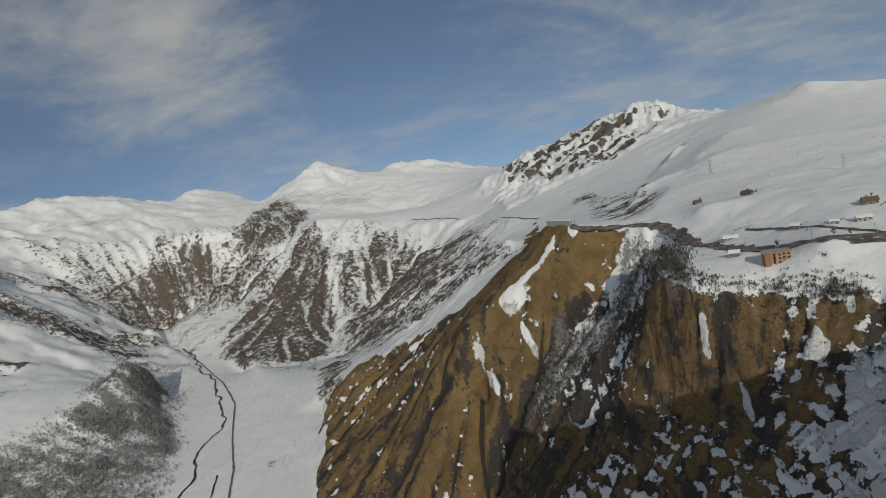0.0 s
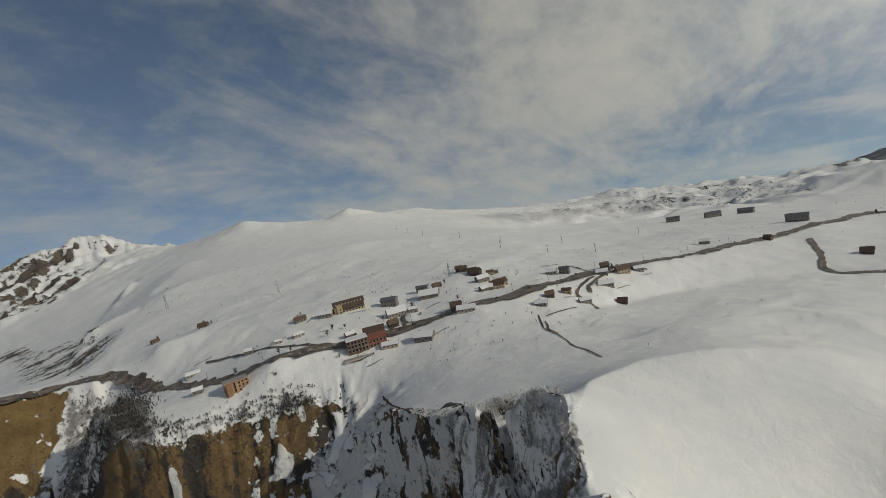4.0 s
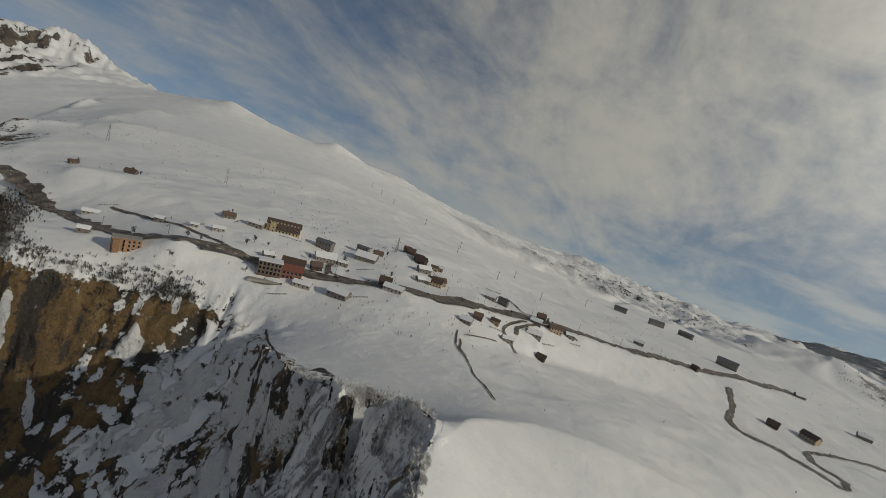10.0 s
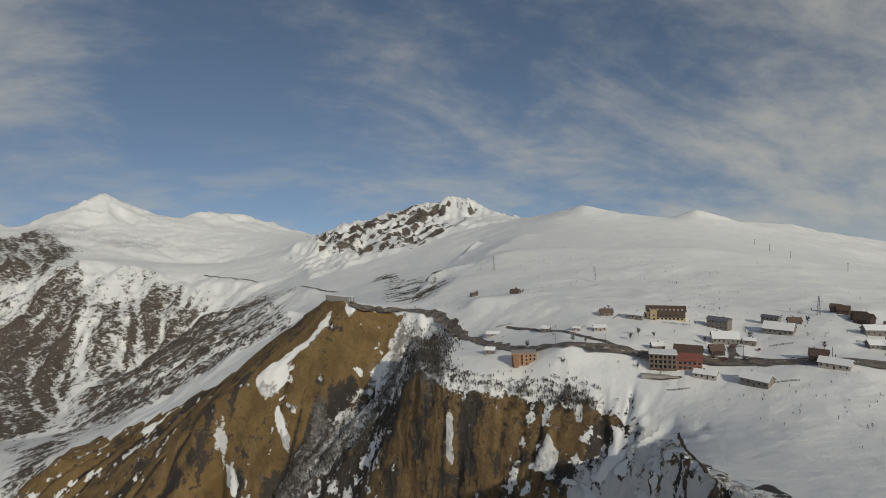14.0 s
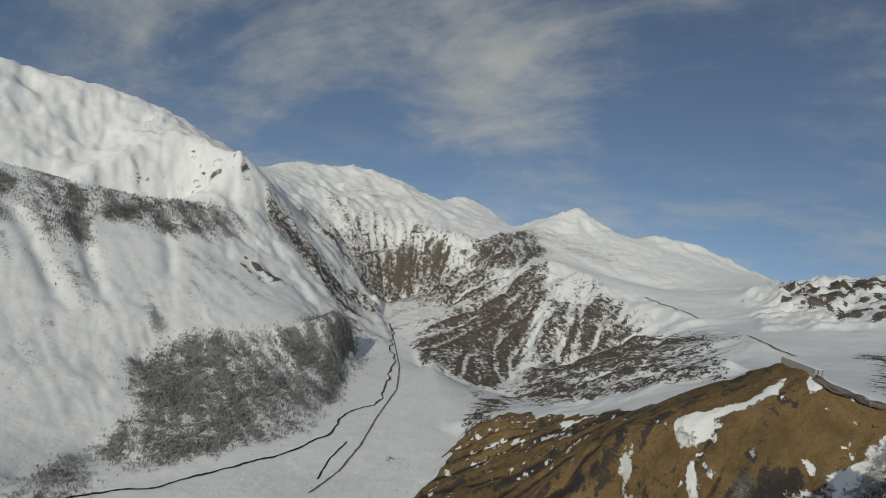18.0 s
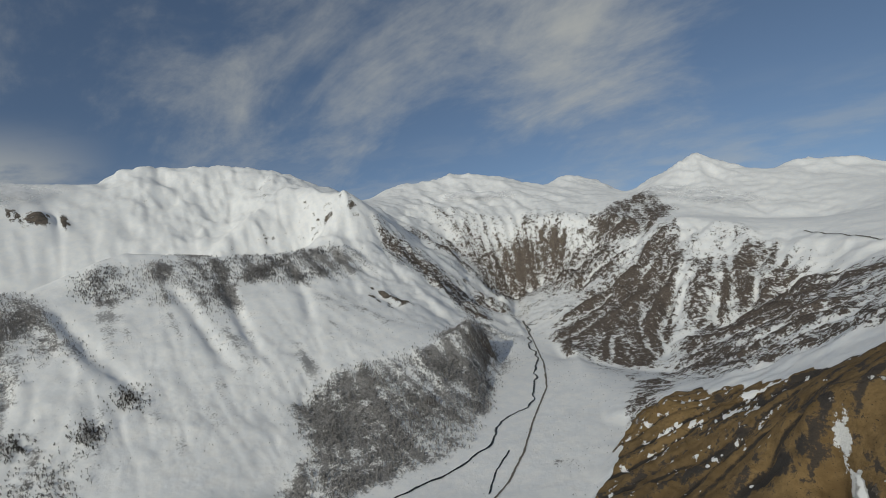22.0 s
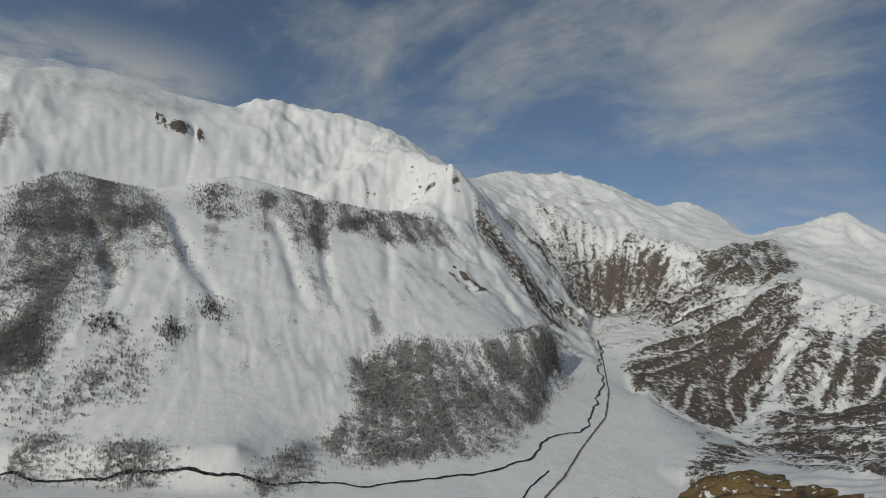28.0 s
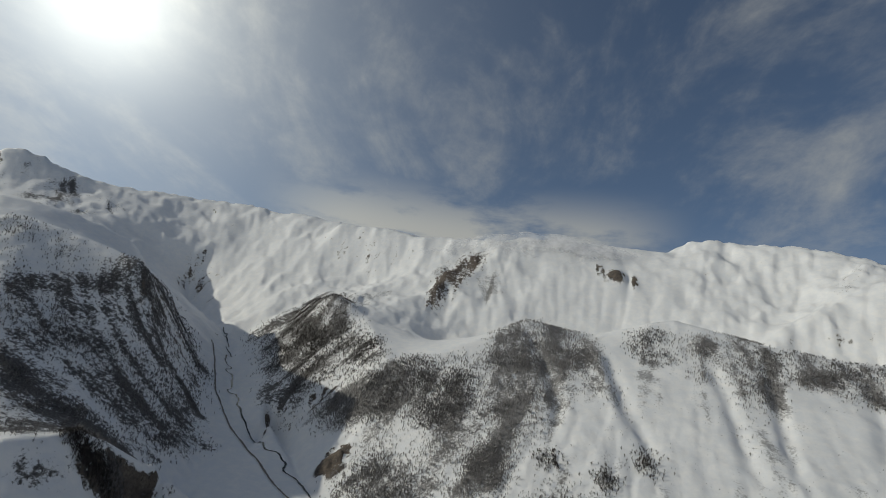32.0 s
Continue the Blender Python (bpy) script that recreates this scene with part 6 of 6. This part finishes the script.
def brick_house(x, y, turn):
    w, d, h = 21.0, 11.0, 9.8
    ob = thing("apartment_house", "unfinished bare brick apartment house at the road's edge", "house", "", x, y, rest_z(x, y, w, d, turn), turn)
    part("wall", box(bmesh.new(), -w / 2, w / 2, -d / 2, d / 2, -5, h), BRICK, ob)
    part("bay", box(bmesh.new(), -1.5, 3.5, -d / 2 - 2, -d / 2, -5, h - 1), BRICK, ob)
    part("bay", box(bmesh.new(), -w / 2 + 1, -w / 2 + 5.5, -d / 2 - 2, -d / 2, -5, h - 1), BRICK, ob)
    part("roof", box(bmesh.new(), -w / 2 - 0.4, w / 2 + 0.4, -d / 2 - 0.4, d / 2 + 0.4, h, h + 0.35), CONCRETE, ob)
    for floor in range(3):
        for q in range(6):
            u = -w / 2 + 1.8 + q * 3.45
            front = -d / 2 - 2.02 if (-1.5 < u - 0.9 and u + 0.9 < 3.5) or (u + 0.9 < -w / 2 + 5.5 and u - 0.9 > -w / 2 + 1) else -d / 2 - 0.02
            if -w / 2 + 5.6 < u - 0.9 < -1.4 or u - 0.9 > 3.5 or front < -d / 2 - 1:
                pane(ob, u, front, 1.4 + floor * 3.2, 1.5, 1.7, -1)
    return ob


def tower_block(x, y, turn, w, d, h, label):
    ob = thing("hotel_block", label, "hotel", "resort hotels", x, y, rest_z(x, y, w, d, turn), turn)
    part("wall", box(bmesh.new(), -w / 2, w / 2, -d / 2, d / 2, -4, h), PLASTER, ob)
    part("roof", gable(bmesh.new(), w, d, h, d * 0.22, 0.6, 0.4), GREY_ROOF, ob)
    for floor in range(int(h / 3.3)):
        for q in range(int(w / 4.0)):
            pane(ob, -w / 2 + 2 + q * 4.0, -d / 2 - 0.02, 1.7 + floor * 3.3, 1.6, 1.6, -1)
    return ob


red_hotel(369, 346, -42)
yellow_hotel(437, 424, -42)
brick_house(286, 434, -26)
tower_block(928, -274, -105, 17, 12, 21, "tall grey resort hotel at the bend of the road")
tower_block(985, -385, -110, 44, 16, 12, "wide grey resort hotel with a snow-edged roof")
tower_block(1010, -330, -118, 30, 14, 9, "grey resort hotel beside the bend road")

# houses of the town on the far plateau
for k in range(46):
    u, v = random.random(), random.random()
    x = 965 + 60 * u + 270 * v + random.uniform(-25, 25)
    y = -480 - 250 * u - 330 * v * (0.4 + 0.6 * u) + random.uniform(-25, 25)
    house(x, y, random.choice((10, 12, 14, 18)), random.choice((0, 0, 2, 3, 4, 6)), random.uniform(-150, -90), "houses of the resort town")


# ---- masts and poles ----
def lattice_pylon(x, y, h):
    ob = thing("power_pylon", "grey lattice steel power pylon standing on the snow slope", "pylon", "power pylons", x, y, float(ground_z(x, y)) - 0.3, -40)
    for sx in (-1, 1):
        for sy in (-1, 1):
            bm = bmesh.new()
            for (z0, r0), (z1, r1) in (((0, h * 0.07), (h, 0.25)),):
                a = [bm.verts.new((sx * r0 + dx, sy * r0 + dy, z0)) for dx, dy in ((-.15, -.15), (.15, -.15), (.15, .15), (-.15, .15))]
                b = [bm.verts.new((sx * r1 + dx, sy * r1 + dy, z1)) for dx, dy in ((-.1, -.1), (.1, -.1), (.1, .1), (-.1, .1))]
                for q in range(4):
                    bm.faces.new((a[q], a[(q + 1) % 4], b[(q + 1) % 4], b[q]))
            part("leg", bm, STEEL, ob)
    for k in range(1, 6):
        r = h * 0.07 * (1 - k / 6.2)
        part("brace", box(bmesh.new(), -r, r, -r, r, h * k / 6.2, h * k / 6.2 + 0.18), STEEL, ob)
    for k, arm in ((0.72, 3.6), (0.84, 3.0), (0.95, 2.2)):
        part("crossarm", box(bmesh.new(), -arm, arm, -0.12, 0.12, h * k, h * k + 0.22), STEEL, ob)


def lift_mast(x, y, h):
    ob = thing("lift_mast", "grey steel ski lift mast with a crossarm on the slope", "lift mast", "ski lift masts", x, y, float(ground_z(x, y)) - 0.3, 30)
    bm = bmesh.new()
    bmesh.ops.create_cone(bm, cap_ends=True, segments=8, radius1=0.45, radius2=0.3, depth=h, matrix=Matrix.Translation((0, 0, h / 2)))
    part("post", bm, STEEL, ob)
    part("crossarm", box(bmesh.new(), -2.6, 2.6, -0.2, 0.2, h - 0.3, h + 0.15), STEEL, ob)
    for u in (-2.4, 2.4):
        part("sheave", box(bmesh.new(), u - 0.25, u + 0.25, -1.2, 1.2, h + 0.15, h + 0.5), STEEL, ob)


for x, y, h in ((472, 858, 26), (523, 642, 22), (556, 359, 18), (734, -199, 32)):
    lattice_pylon(x, y, h)
for x, y in ((1108, 847), (1050, 770), (974, 675), (937, 559), (875, 437), (817, 411), (752, 302), (751, 230), (994, 217), (900, 330)):
    lift_mast(x, y, 12)


def road_pole(x, y):
    ob = thing("utility_pole", "thin dark utility pole beside the snowy road", "pole", "roadside poles", x, y, float(ground_z(x, y)) - 0.3, 20)
    bm = bmesh.new()
    bmesh.ops.create_cone(bm, cap_ends=True, segments=6, radius1=0.16, radius2=0.1, depth=8.5, matrix=Matrix.Translation((0, 0, 4.25)))
    part("post", bm, TIMBER, ob)
    part("crossarm", box(bmesh.new(), -0.9, 0.9, -0.07, 0.07, 7.7, 7.9), TIMBER, ob)


for x, y in ((300, 500), (318, 432), (345, 398), (378, 366), (420, 328), (455, 285), (500, 250), (548, 228), (600, 190), (660, 148), (715, 105), (770, 62)):
    road_pole(x, y)

def fence(x, y, turn, n):
    """Posts and rails half buried in snow."""
    ob = thing("fence", "dark wooden fence half buried in snow", "fence", "yard fences", x, y, min(float(ground_z(x, y)), float(ground_z(x + 2.5 * n * math.cos(radians(turn)), y + 2.5 * n * math.sin(radians(turn))))) + 0.2, turn)
    for k in range(n + 1):
        u = k * 2.5
        wz = float(ground_z(x + u * math.cos(radians(turn)), y + u * math.sin(radians(turn)))) - ob.location.z
        part("post", box(bmesh.new(), u - 0.09, u + 0.09, -0.09, 0.09, wz - 0.5, wz + 1.5), TIMBER, ob)
        if k:
            for h in (0.5, 1.15):
                bm = bmesh.new()
                a = [bm.verts.new((u - 2.5, dy, last + h + dz)) for dy, dz in ((-0.05, 0), (0.05, 0), (0.05, 0.16), (-0.05, 0.16))]
                c = [bm.verts.new((u, dy, wz + h + dz)) for dy, dz in ((-0.05, 0), (0.05, 0), (0.05, 0.16), (-0.05, 0.16))]
                for q in range(4):
                    bm.faces.new((a[q], a[(q + 1) % 4], c[(q + 1) % 4], c[q]))
                part("rail", bm, TIMBER, ob)
        last = wz


for x, y, turn, n in ((318, 548, -32, 7), (352, 460, -40, 6), (398, 452, 20, 5), (420, 352, -35, 8), (470, 366, 35, 6), (452, 330, -25, 7), (508, 300, -30, 6), (548, 290, 60, 5), (500, 196, -35, 7), (560, 158, -40, 6), (600, 140, -45, 5), (395, 285, -35, 6), (345, 330, -42, 6), (425, 415, -42, 9)):
    fence(x, y, turn, n)


def car(x, y, turn, paint, label):
    """A parked car: body, cabin, wheels."""
    ob = thing("car", label, "car", "parked cars", x, y, float(ground_z(x, y)) + 0.45, turn)
    bm = box(bmesh.new(), -2.1, 2.1, -0.85, 0.85, 0.35, 0.85)
    bmesh.ops.bevel(bm, geom=bm.edges[:], offset=0.12, segments=1)
    part("body", bm, paint, ob)
    bm = bmesh.new()
    lo = [bm.verts.new(c) for c in ((-1.5, -0.8, 0.85), (1.0, -0.8, 0.85), (1.0, 0.8, 0.85), (-1.5, 0.8, 0.85))]
    hi = [bm.verts.new(c) for c in ((-1.2, -0.65, 1.45), (0.4, -0.65, 1.45), (0.4, 0.65, 1.45), (-1.2, 0.65, 1.45))]
    bm.faces.new(hi)
    for q in range(4):
        bm.faces.new((lo[q], lo[(q + 1) % 4], hi[(q + 1) % 4], hi[q]))
    part("cabin", bm, GLASS, ob)
    for u in (-1.3, 1.3):
        for v in (-0.85, 0.85):
            bm = bmesh.new()
            bmesh.ops.create_cone(bm, cap_ends=True, segments=10, radius1=0.33, radius2=0.33, depth=0.22, matrix=Matrix.Translation((u, v, 0.33)) @ Matrix.Rotation(math.pi / 2, 4, "X"))
            part("wheel", bm, TIMBER, ob)


CAR_PAINTS = (plain("dark_car_paint", (0.04, 0.045, 0.05), 0.3, 0.2), plain("silver_car_paint", (0.4, 0.41, 0.42), 0.3, 0.1), plain("red_car_paint", (0.25, 0.04, 0.035), 0.35, 0.2))
for k, (x, y, turn) in enumerate(((352, 372, -45), (398, 336, -45), (404, 331, -45), (414, 322, -50), (436, 300, -55), (440, 330, 40), (505, 233, -30), (612, 168, -40), (446, 346, 30), (470, 254, -30))):
    car(x, y, turn, CAR_PAINTS[k % 3], ("dark car parked by the slushy road", "silver car parked by the slushy road", "red car parked by the slushy road")[k % 3])

# avalanche gallery over the road at the top of the brown ridge
gal = thing("road_gallery", "dark concrete avalanche gallery over the road", "road gallery", "", 181, 757, float(ground_z(181, 757)) - 0.5, 118)
part("roof", box(bmesh.new(), -26, 26, -5, 5, 4.6, 5.4), CONCRETE, gal)
part("back_wall", box(bmesh.new(), -26, 26, 4.2, 5, -3, 4.6), CONCRETE, gal)
for k in range(9):
    part("pillar", box(bmesh.new(), -25 + k * 6.2, -24 + k * 6.2, -5, -4.2, -3, 4.6), CONCRETE, gal)
part("snow_cover", box(bmesh.new(), -25.6, 25.6, -4.6, 4.8, 5.4, 5.8), SNOW, gal)


# ---- trees ----
def tree_shape(seed, spikes):
    """A small leafless tree as triangles: trunk, limbs and sprays of twigs, 1 unit high."""
    rng = np.random.RandomState(seed)
    tris = []
    for k in range(3):
        a, b = k * 2.09, (k + 1) * 2.09
        tris.append([(0.03 * math.cos(a), 0.03 * math.sin(a), -0.08), (0.03 * math.cos(b), 0.03 * math.sin(b), -0.08), (0, 0, 0.75)])
    for _ in range(spikes):
        a, z0 = rng.uniform(0, 6.28), rng.uniform(0.12, 0.6)
        reach, rise = rng.uniform(0.14, 0.34), rng.uniform(0.15, 0.42)
        tip = np.array([math.cos(a) * reach, math.sin(a) * reach, min(1.0, z0 + rise)])
        root = np.array([0, 0, z0])
        side = np.array([-math.sin(a), math.cos(a), 0.3]) * rng.uniform(0.04, 0.1)
        mid = root * 0.45 + tip * 0.55
        tris.append([root, mid + side, tip])
        tris.append([root, tip, mid - side + (0, 0, 0.06)])
    return np.array(tris, float)


SHAPES = [tree_shape(k, 8) for k in range(6)]


def plant(x, y, h, name, label, mat, category="trees"):
    """Many small trees in one mesh."""
    rng = np.random.RandomState(len(x))
    z = ground_z(x, y)
    parts = []
    pick = rng.randint(0, len(SHAPES), len(x))
    for k, shape in enumerate(SHAPES):
        m = pick == k
        if not m.any():
            continue
        n = int(m.sum())
        a = rng.uniform(0, 6.28, n)
        c, s = np.cos(a)[:, None, None], np.sin(a)[:, None, None]
        hh = h[m][:, None, None]
        wide = rng.uniform(0.85, 1.5, n)[:, None, None]
        sx, sy, sz = shape[None, :, :, 0], shape[None, :, :, 1], shape[None, :, :, 2]
        px = (sx * c - sy * s) * hh * wide + x[m][:, None, None]
        py = (sx * s + sy * c) * hh * wide + y[m][:, None, None]
        pz = sz * hh + z[m][:, None, None]
        parts.append(np.stack([px, py, pz], -1).reshape(-1, 3))
    v = np.concatenate(parts)
    me = bpy.data.meshes.new(name)
    n = len(v) // 3
    me.vertices.add(len(v))
    me.vertices.foreach_set("co", v.astype(np.float32).ravel())
    me.loops.add(len(v))
    me.loops.foreach_set("vertex_index", np.arange(len(v), dtype=np.int32))
    me.polygons.add(n)
    me.polygons.foreach_set("loop_start", np.arange(n, dtype=np.int32) * 3)
    me.update(calc_edges=True)
    me.materials.append(mat)
    return tagged(new(name, me), label, category, kind="stuff")


def in_zone(name, count, seed, rows=0.22, gaps=-0.05):
    """Places in a zone, thinned in clumps."""
    poly = next(z[3] for z in ZONES if z[0] == name)
    rng = np.random.RandomState(seed)
    xs, ys = [p[0] for p in poly], [p[1] for p in poly]
    x, y = rng.uniform(min(xs), max(xs), count * 12), rng.uniform(min(ys), max(ys), count * 12)
    wob = 0.02 * np.hypot(x, y)
    i, j = grid_at(x, y)
    clump = fbm(x, y, 55.0, 3, seed) + rows * STREAK[i, j] + 0.5 * rows * STREAK_B[i, j] + rng.uniform(-0.3, 0.3, len(x))
    x, y = x + fbm(x, y, 60.0, 3, 5) * wob * 2, y + fbm(x, y, 60.0, 3, 6) * wob * 2
    keep = inside(poly, x, y) & (clump > gaps)
    x, y = x + rng.normal(0, 1, len(x)) * wob * 0.6, y + rng.normal(0, 1, len(x)) * wob * 0.6
    return x[keep][:count], y[keep][:count], rng


WOODS = [
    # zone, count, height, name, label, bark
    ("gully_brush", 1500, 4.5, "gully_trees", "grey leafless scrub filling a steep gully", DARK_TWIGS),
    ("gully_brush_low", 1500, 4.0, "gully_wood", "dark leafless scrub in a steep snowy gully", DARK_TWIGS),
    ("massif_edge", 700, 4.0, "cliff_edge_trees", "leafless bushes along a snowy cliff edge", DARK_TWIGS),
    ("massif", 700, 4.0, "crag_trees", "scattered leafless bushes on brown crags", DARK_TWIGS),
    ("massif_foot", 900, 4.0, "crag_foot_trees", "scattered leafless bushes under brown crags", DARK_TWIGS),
    ("lip_cliff", 2600, 2.6, "cliff_trees", "frosted leafless trees on a dark cliff", PALE_TWIGS),
    ("lip_foot", 700, 3.2, "cliff_foot_trees", "frosted leafless trees below a dark cliff", PALE_TWIGS),
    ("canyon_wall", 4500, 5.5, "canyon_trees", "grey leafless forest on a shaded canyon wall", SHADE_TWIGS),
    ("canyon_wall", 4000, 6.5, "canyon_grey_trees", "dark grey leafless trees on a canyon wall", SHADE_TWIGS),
    ("front_hill_brush", 160, 6.0, "hill_trees", "sparse dark trees on a snowy hill", DARK_TWIGS),
    ("wood_on_knob", 7000, 9.0, "knob_trees", "dense grey leafless wood on a valley knoll", PALE_TWIGS),
    ("river_trees", 900, 8.0, "river_trees", "sparse grey trees along the river", BARK),
    ("bank_trees", 400, 8.0, "bank_trees", "grey trees on the river bank", BARK),
    ("low_west_wood", 4500, 9.0, "spur_trees", "dark leafless wood on a rocky spur", DARK_TWIGS),
    ("spur_wood", 5500, 9.0, "band_trees", "bluish grey leafless wood under a snow dome", BARK),
    ("dome_wood", 5500, 9.0, "dome_trees", "grey leafless wood on a steep snow dome", BARK),
    ("lower_wood", 2500, 9.0, "lower_trees", "grey leafless wood above the river", BARK),
    ("middle_wood", 1500, 8.5, "middle_trees", "patchy grey leafless wood on a snow slope", BARK),
    ("clump_one", 120, 10.0, "tree_clump", "small clump of dark trees on a snow slope", DARK_TWIGS),
    ("clump_two", 120, 10.0, "tree_clump", "small clump of dark trees on a snow slope", DARK_TWIGS),
    ("clump_three", 160, 10.0, "tree_clump", "small clump of dark trees on a snow slope", DARK_TWIGS),
    ("slope_thin", 900, 8.0, "slope_trees", "scattered grey trees on a snow slope", BARK),
    ("rib_wood_a", 600, 9.0, "rib_trees", "strip of grey trees below a snowy rim", BARK),
    ("rib_wood_b", 900, 9.0, "rib_trees", "strip of grey trees below a snowy rim", BARK),
    ("rib_wood_c", 700, 9.0, "rib_trees", "strip of grey trees below a snowy rim", BARK),
    ("rib_wood_d", 700, 9.0, "rib_trees", "strip of grey trees below a snowy rim", BARK),
    ("rib_wood_e", 800, 9.0, "rib_trees", "sparse grey trees below a snowy rim", BARK),
    ("rib_wood_f", 1300, 9.0, "rib_trees", "strip of grey trees below a snowy rim", BARK),
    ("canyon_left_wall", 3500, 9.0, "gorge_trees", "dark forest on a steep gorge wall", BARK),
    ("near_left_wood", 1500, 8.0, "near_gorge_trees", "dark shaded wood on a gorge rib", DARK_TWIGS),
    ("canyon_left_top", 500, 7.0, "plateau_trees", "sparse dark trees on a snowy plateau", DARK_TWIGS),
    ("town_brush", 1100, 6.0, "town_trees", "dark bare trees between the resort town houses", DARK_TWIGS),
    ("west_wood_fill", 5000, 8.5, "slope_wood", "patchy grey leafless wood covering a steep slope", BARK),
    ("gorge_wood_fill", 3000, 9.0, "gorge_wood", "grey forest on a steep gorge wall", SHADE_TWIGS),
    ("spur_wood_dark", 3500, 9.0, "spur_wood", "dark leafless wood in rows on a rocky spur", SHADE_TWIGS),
    ("rim_wood_i", 500, 9.0, "rim_trees", "grey trees below a snowy rim", BARK),
    ("valley_brush", 300, 6.0, "valley_scrub", "low grey scrub on the valley floor", BARK),
]
for k, (zone, count, size, name, label, mat) in enumerate(WOODS):
    dense_wood = zone in ("wood_on_knob", "canyon_wall", "town_brush", "low_west_wood", "spur_wood", "dome_wood", "lower_wood") or zone.startswith(("rib_", "clump_"))
    x, y, rng = in_zone(zone, count, 100 + k, 0.05 if dense_wood else 0.22, -0.6 if dense_wood else -0.05)
    if len(x):
        plant(x, y, size * rng.uniform(0.6, 1.25, len(x)), name, label, mat)


def specks(count, box_xy, size, name, label, seed, steep=0.7):
    """Bushes and stones that stick out of the snow over a stretch of land."""
    rng = np.random.RandomState(seed)
    x0, x1, y0, y1 = box_xy
    x, y = rng.uniform(x0, x1, count * 6), rng.uniform(y0, y1, count * 6)
    i, j = grid_at(x, y)
    keep = (fbm(x, y, 90.0, 3, seed) + rng.uniform(-0.5, 0.5, len(x)) > 0.15) & (SLOPE[i, j] < steep) & (SLOPE[i, j] > 0.03)
    x, y = x[keep][:count], y[keep][:count]
    plant(x, y, size * rng.uniform(0.5, 1.4, len(x)), name, label, DARK_TWIGS, "bushes")


specks(130, (300, 900, 60, 700), 1.6, "field_bushes", "small dark bushes poking through the village snow", 31)
specks(170, (330, 600, 170, 560), 2.6, "village_bushes", "dark scrub and rubble among the village houses", 36)
specks(260, (500, 1500, -600, 300), 2.2, "plateau_bushes", "small dark bushes scattered over the snowy plateau", 32)
specks(700, (-1500, -700, 100, 1300), 3.4, "slope_bushes", "small dark bushes dotted over a snow slope", 33)
specks(1000, (-900, -250, 600, 1900), 2.6, "valley_bushes", "low dark bushes on the snowy valley floor", 34)
specks(260, (260, 700, 560, 1100), 2.0, "hill_bushes", "low dark bushes on a snowy hillside", 35)


def lone_tree(x, y, h, seed):
    """A leafless roadside tree: trunk with limbs, and a crown of twigs."""
    ob = thing("tree", "leafless dark tree standing among the village houses", "tree", "village trees", x, y, float(ground_z(x, y)) - 0.1, seed * 40)
    bm = bmesh.new()
    bmesh.ops.create_cone(bm, cap_ends=True, segments=6, radius1=h * 0.035, radius2=h * 0.012, depth=h * 0.75, matrix=Matrix.Translation((0, 0, h * 0.375)))
    part("trunk", bm, BARK, ob)
    bm = bmesh.new()
    rng = random.Random(seed)
    for _ in range(46):
        a, z0 = rng.uniform(0, 6.28), rng.uniform(0.25, 0.7)
        reach, rise = rng.uniform(0.15, 0.4), rng.uniform(0.1, 0.32)
        root, tip = Vector((0, 0, z0)), Vector((math.cos(a) * reach, math.sin(a) * reach, min(1, z0 + rise)))
        side = Vector((-math.sin(a), math.cos(a), rng.uniform(-0.5, 0.5))) * rng.uniform(0.02, 0.05)
        mid = root * 0.5 + tip * 0.5
        v = [bm.verts.new(c * h) for c in (root, mid + side, tip, mid - side)]
        bm.faces.new(v)
    part("crown", bm, DARK_TWIGS, ob)


for k, (x, y) in enumerate(((352, 690), (362, 694), (388, 628), (392, 618), (402, 470), (410, 474), (372, 398), (384, 402), (392, 392), (432, 366), (442, 350), (418, 362), (455, 350), (500, 356), (524, 348), (398, 360), (560, 200), (590, 168), (604, 172), (552, 176), (520, 284), (470, 300), (300, 452), (330, 405), (322, 412), (345, 360))):
    lone_tree(x, y, 5.0 + (k * 7 % 5), k)
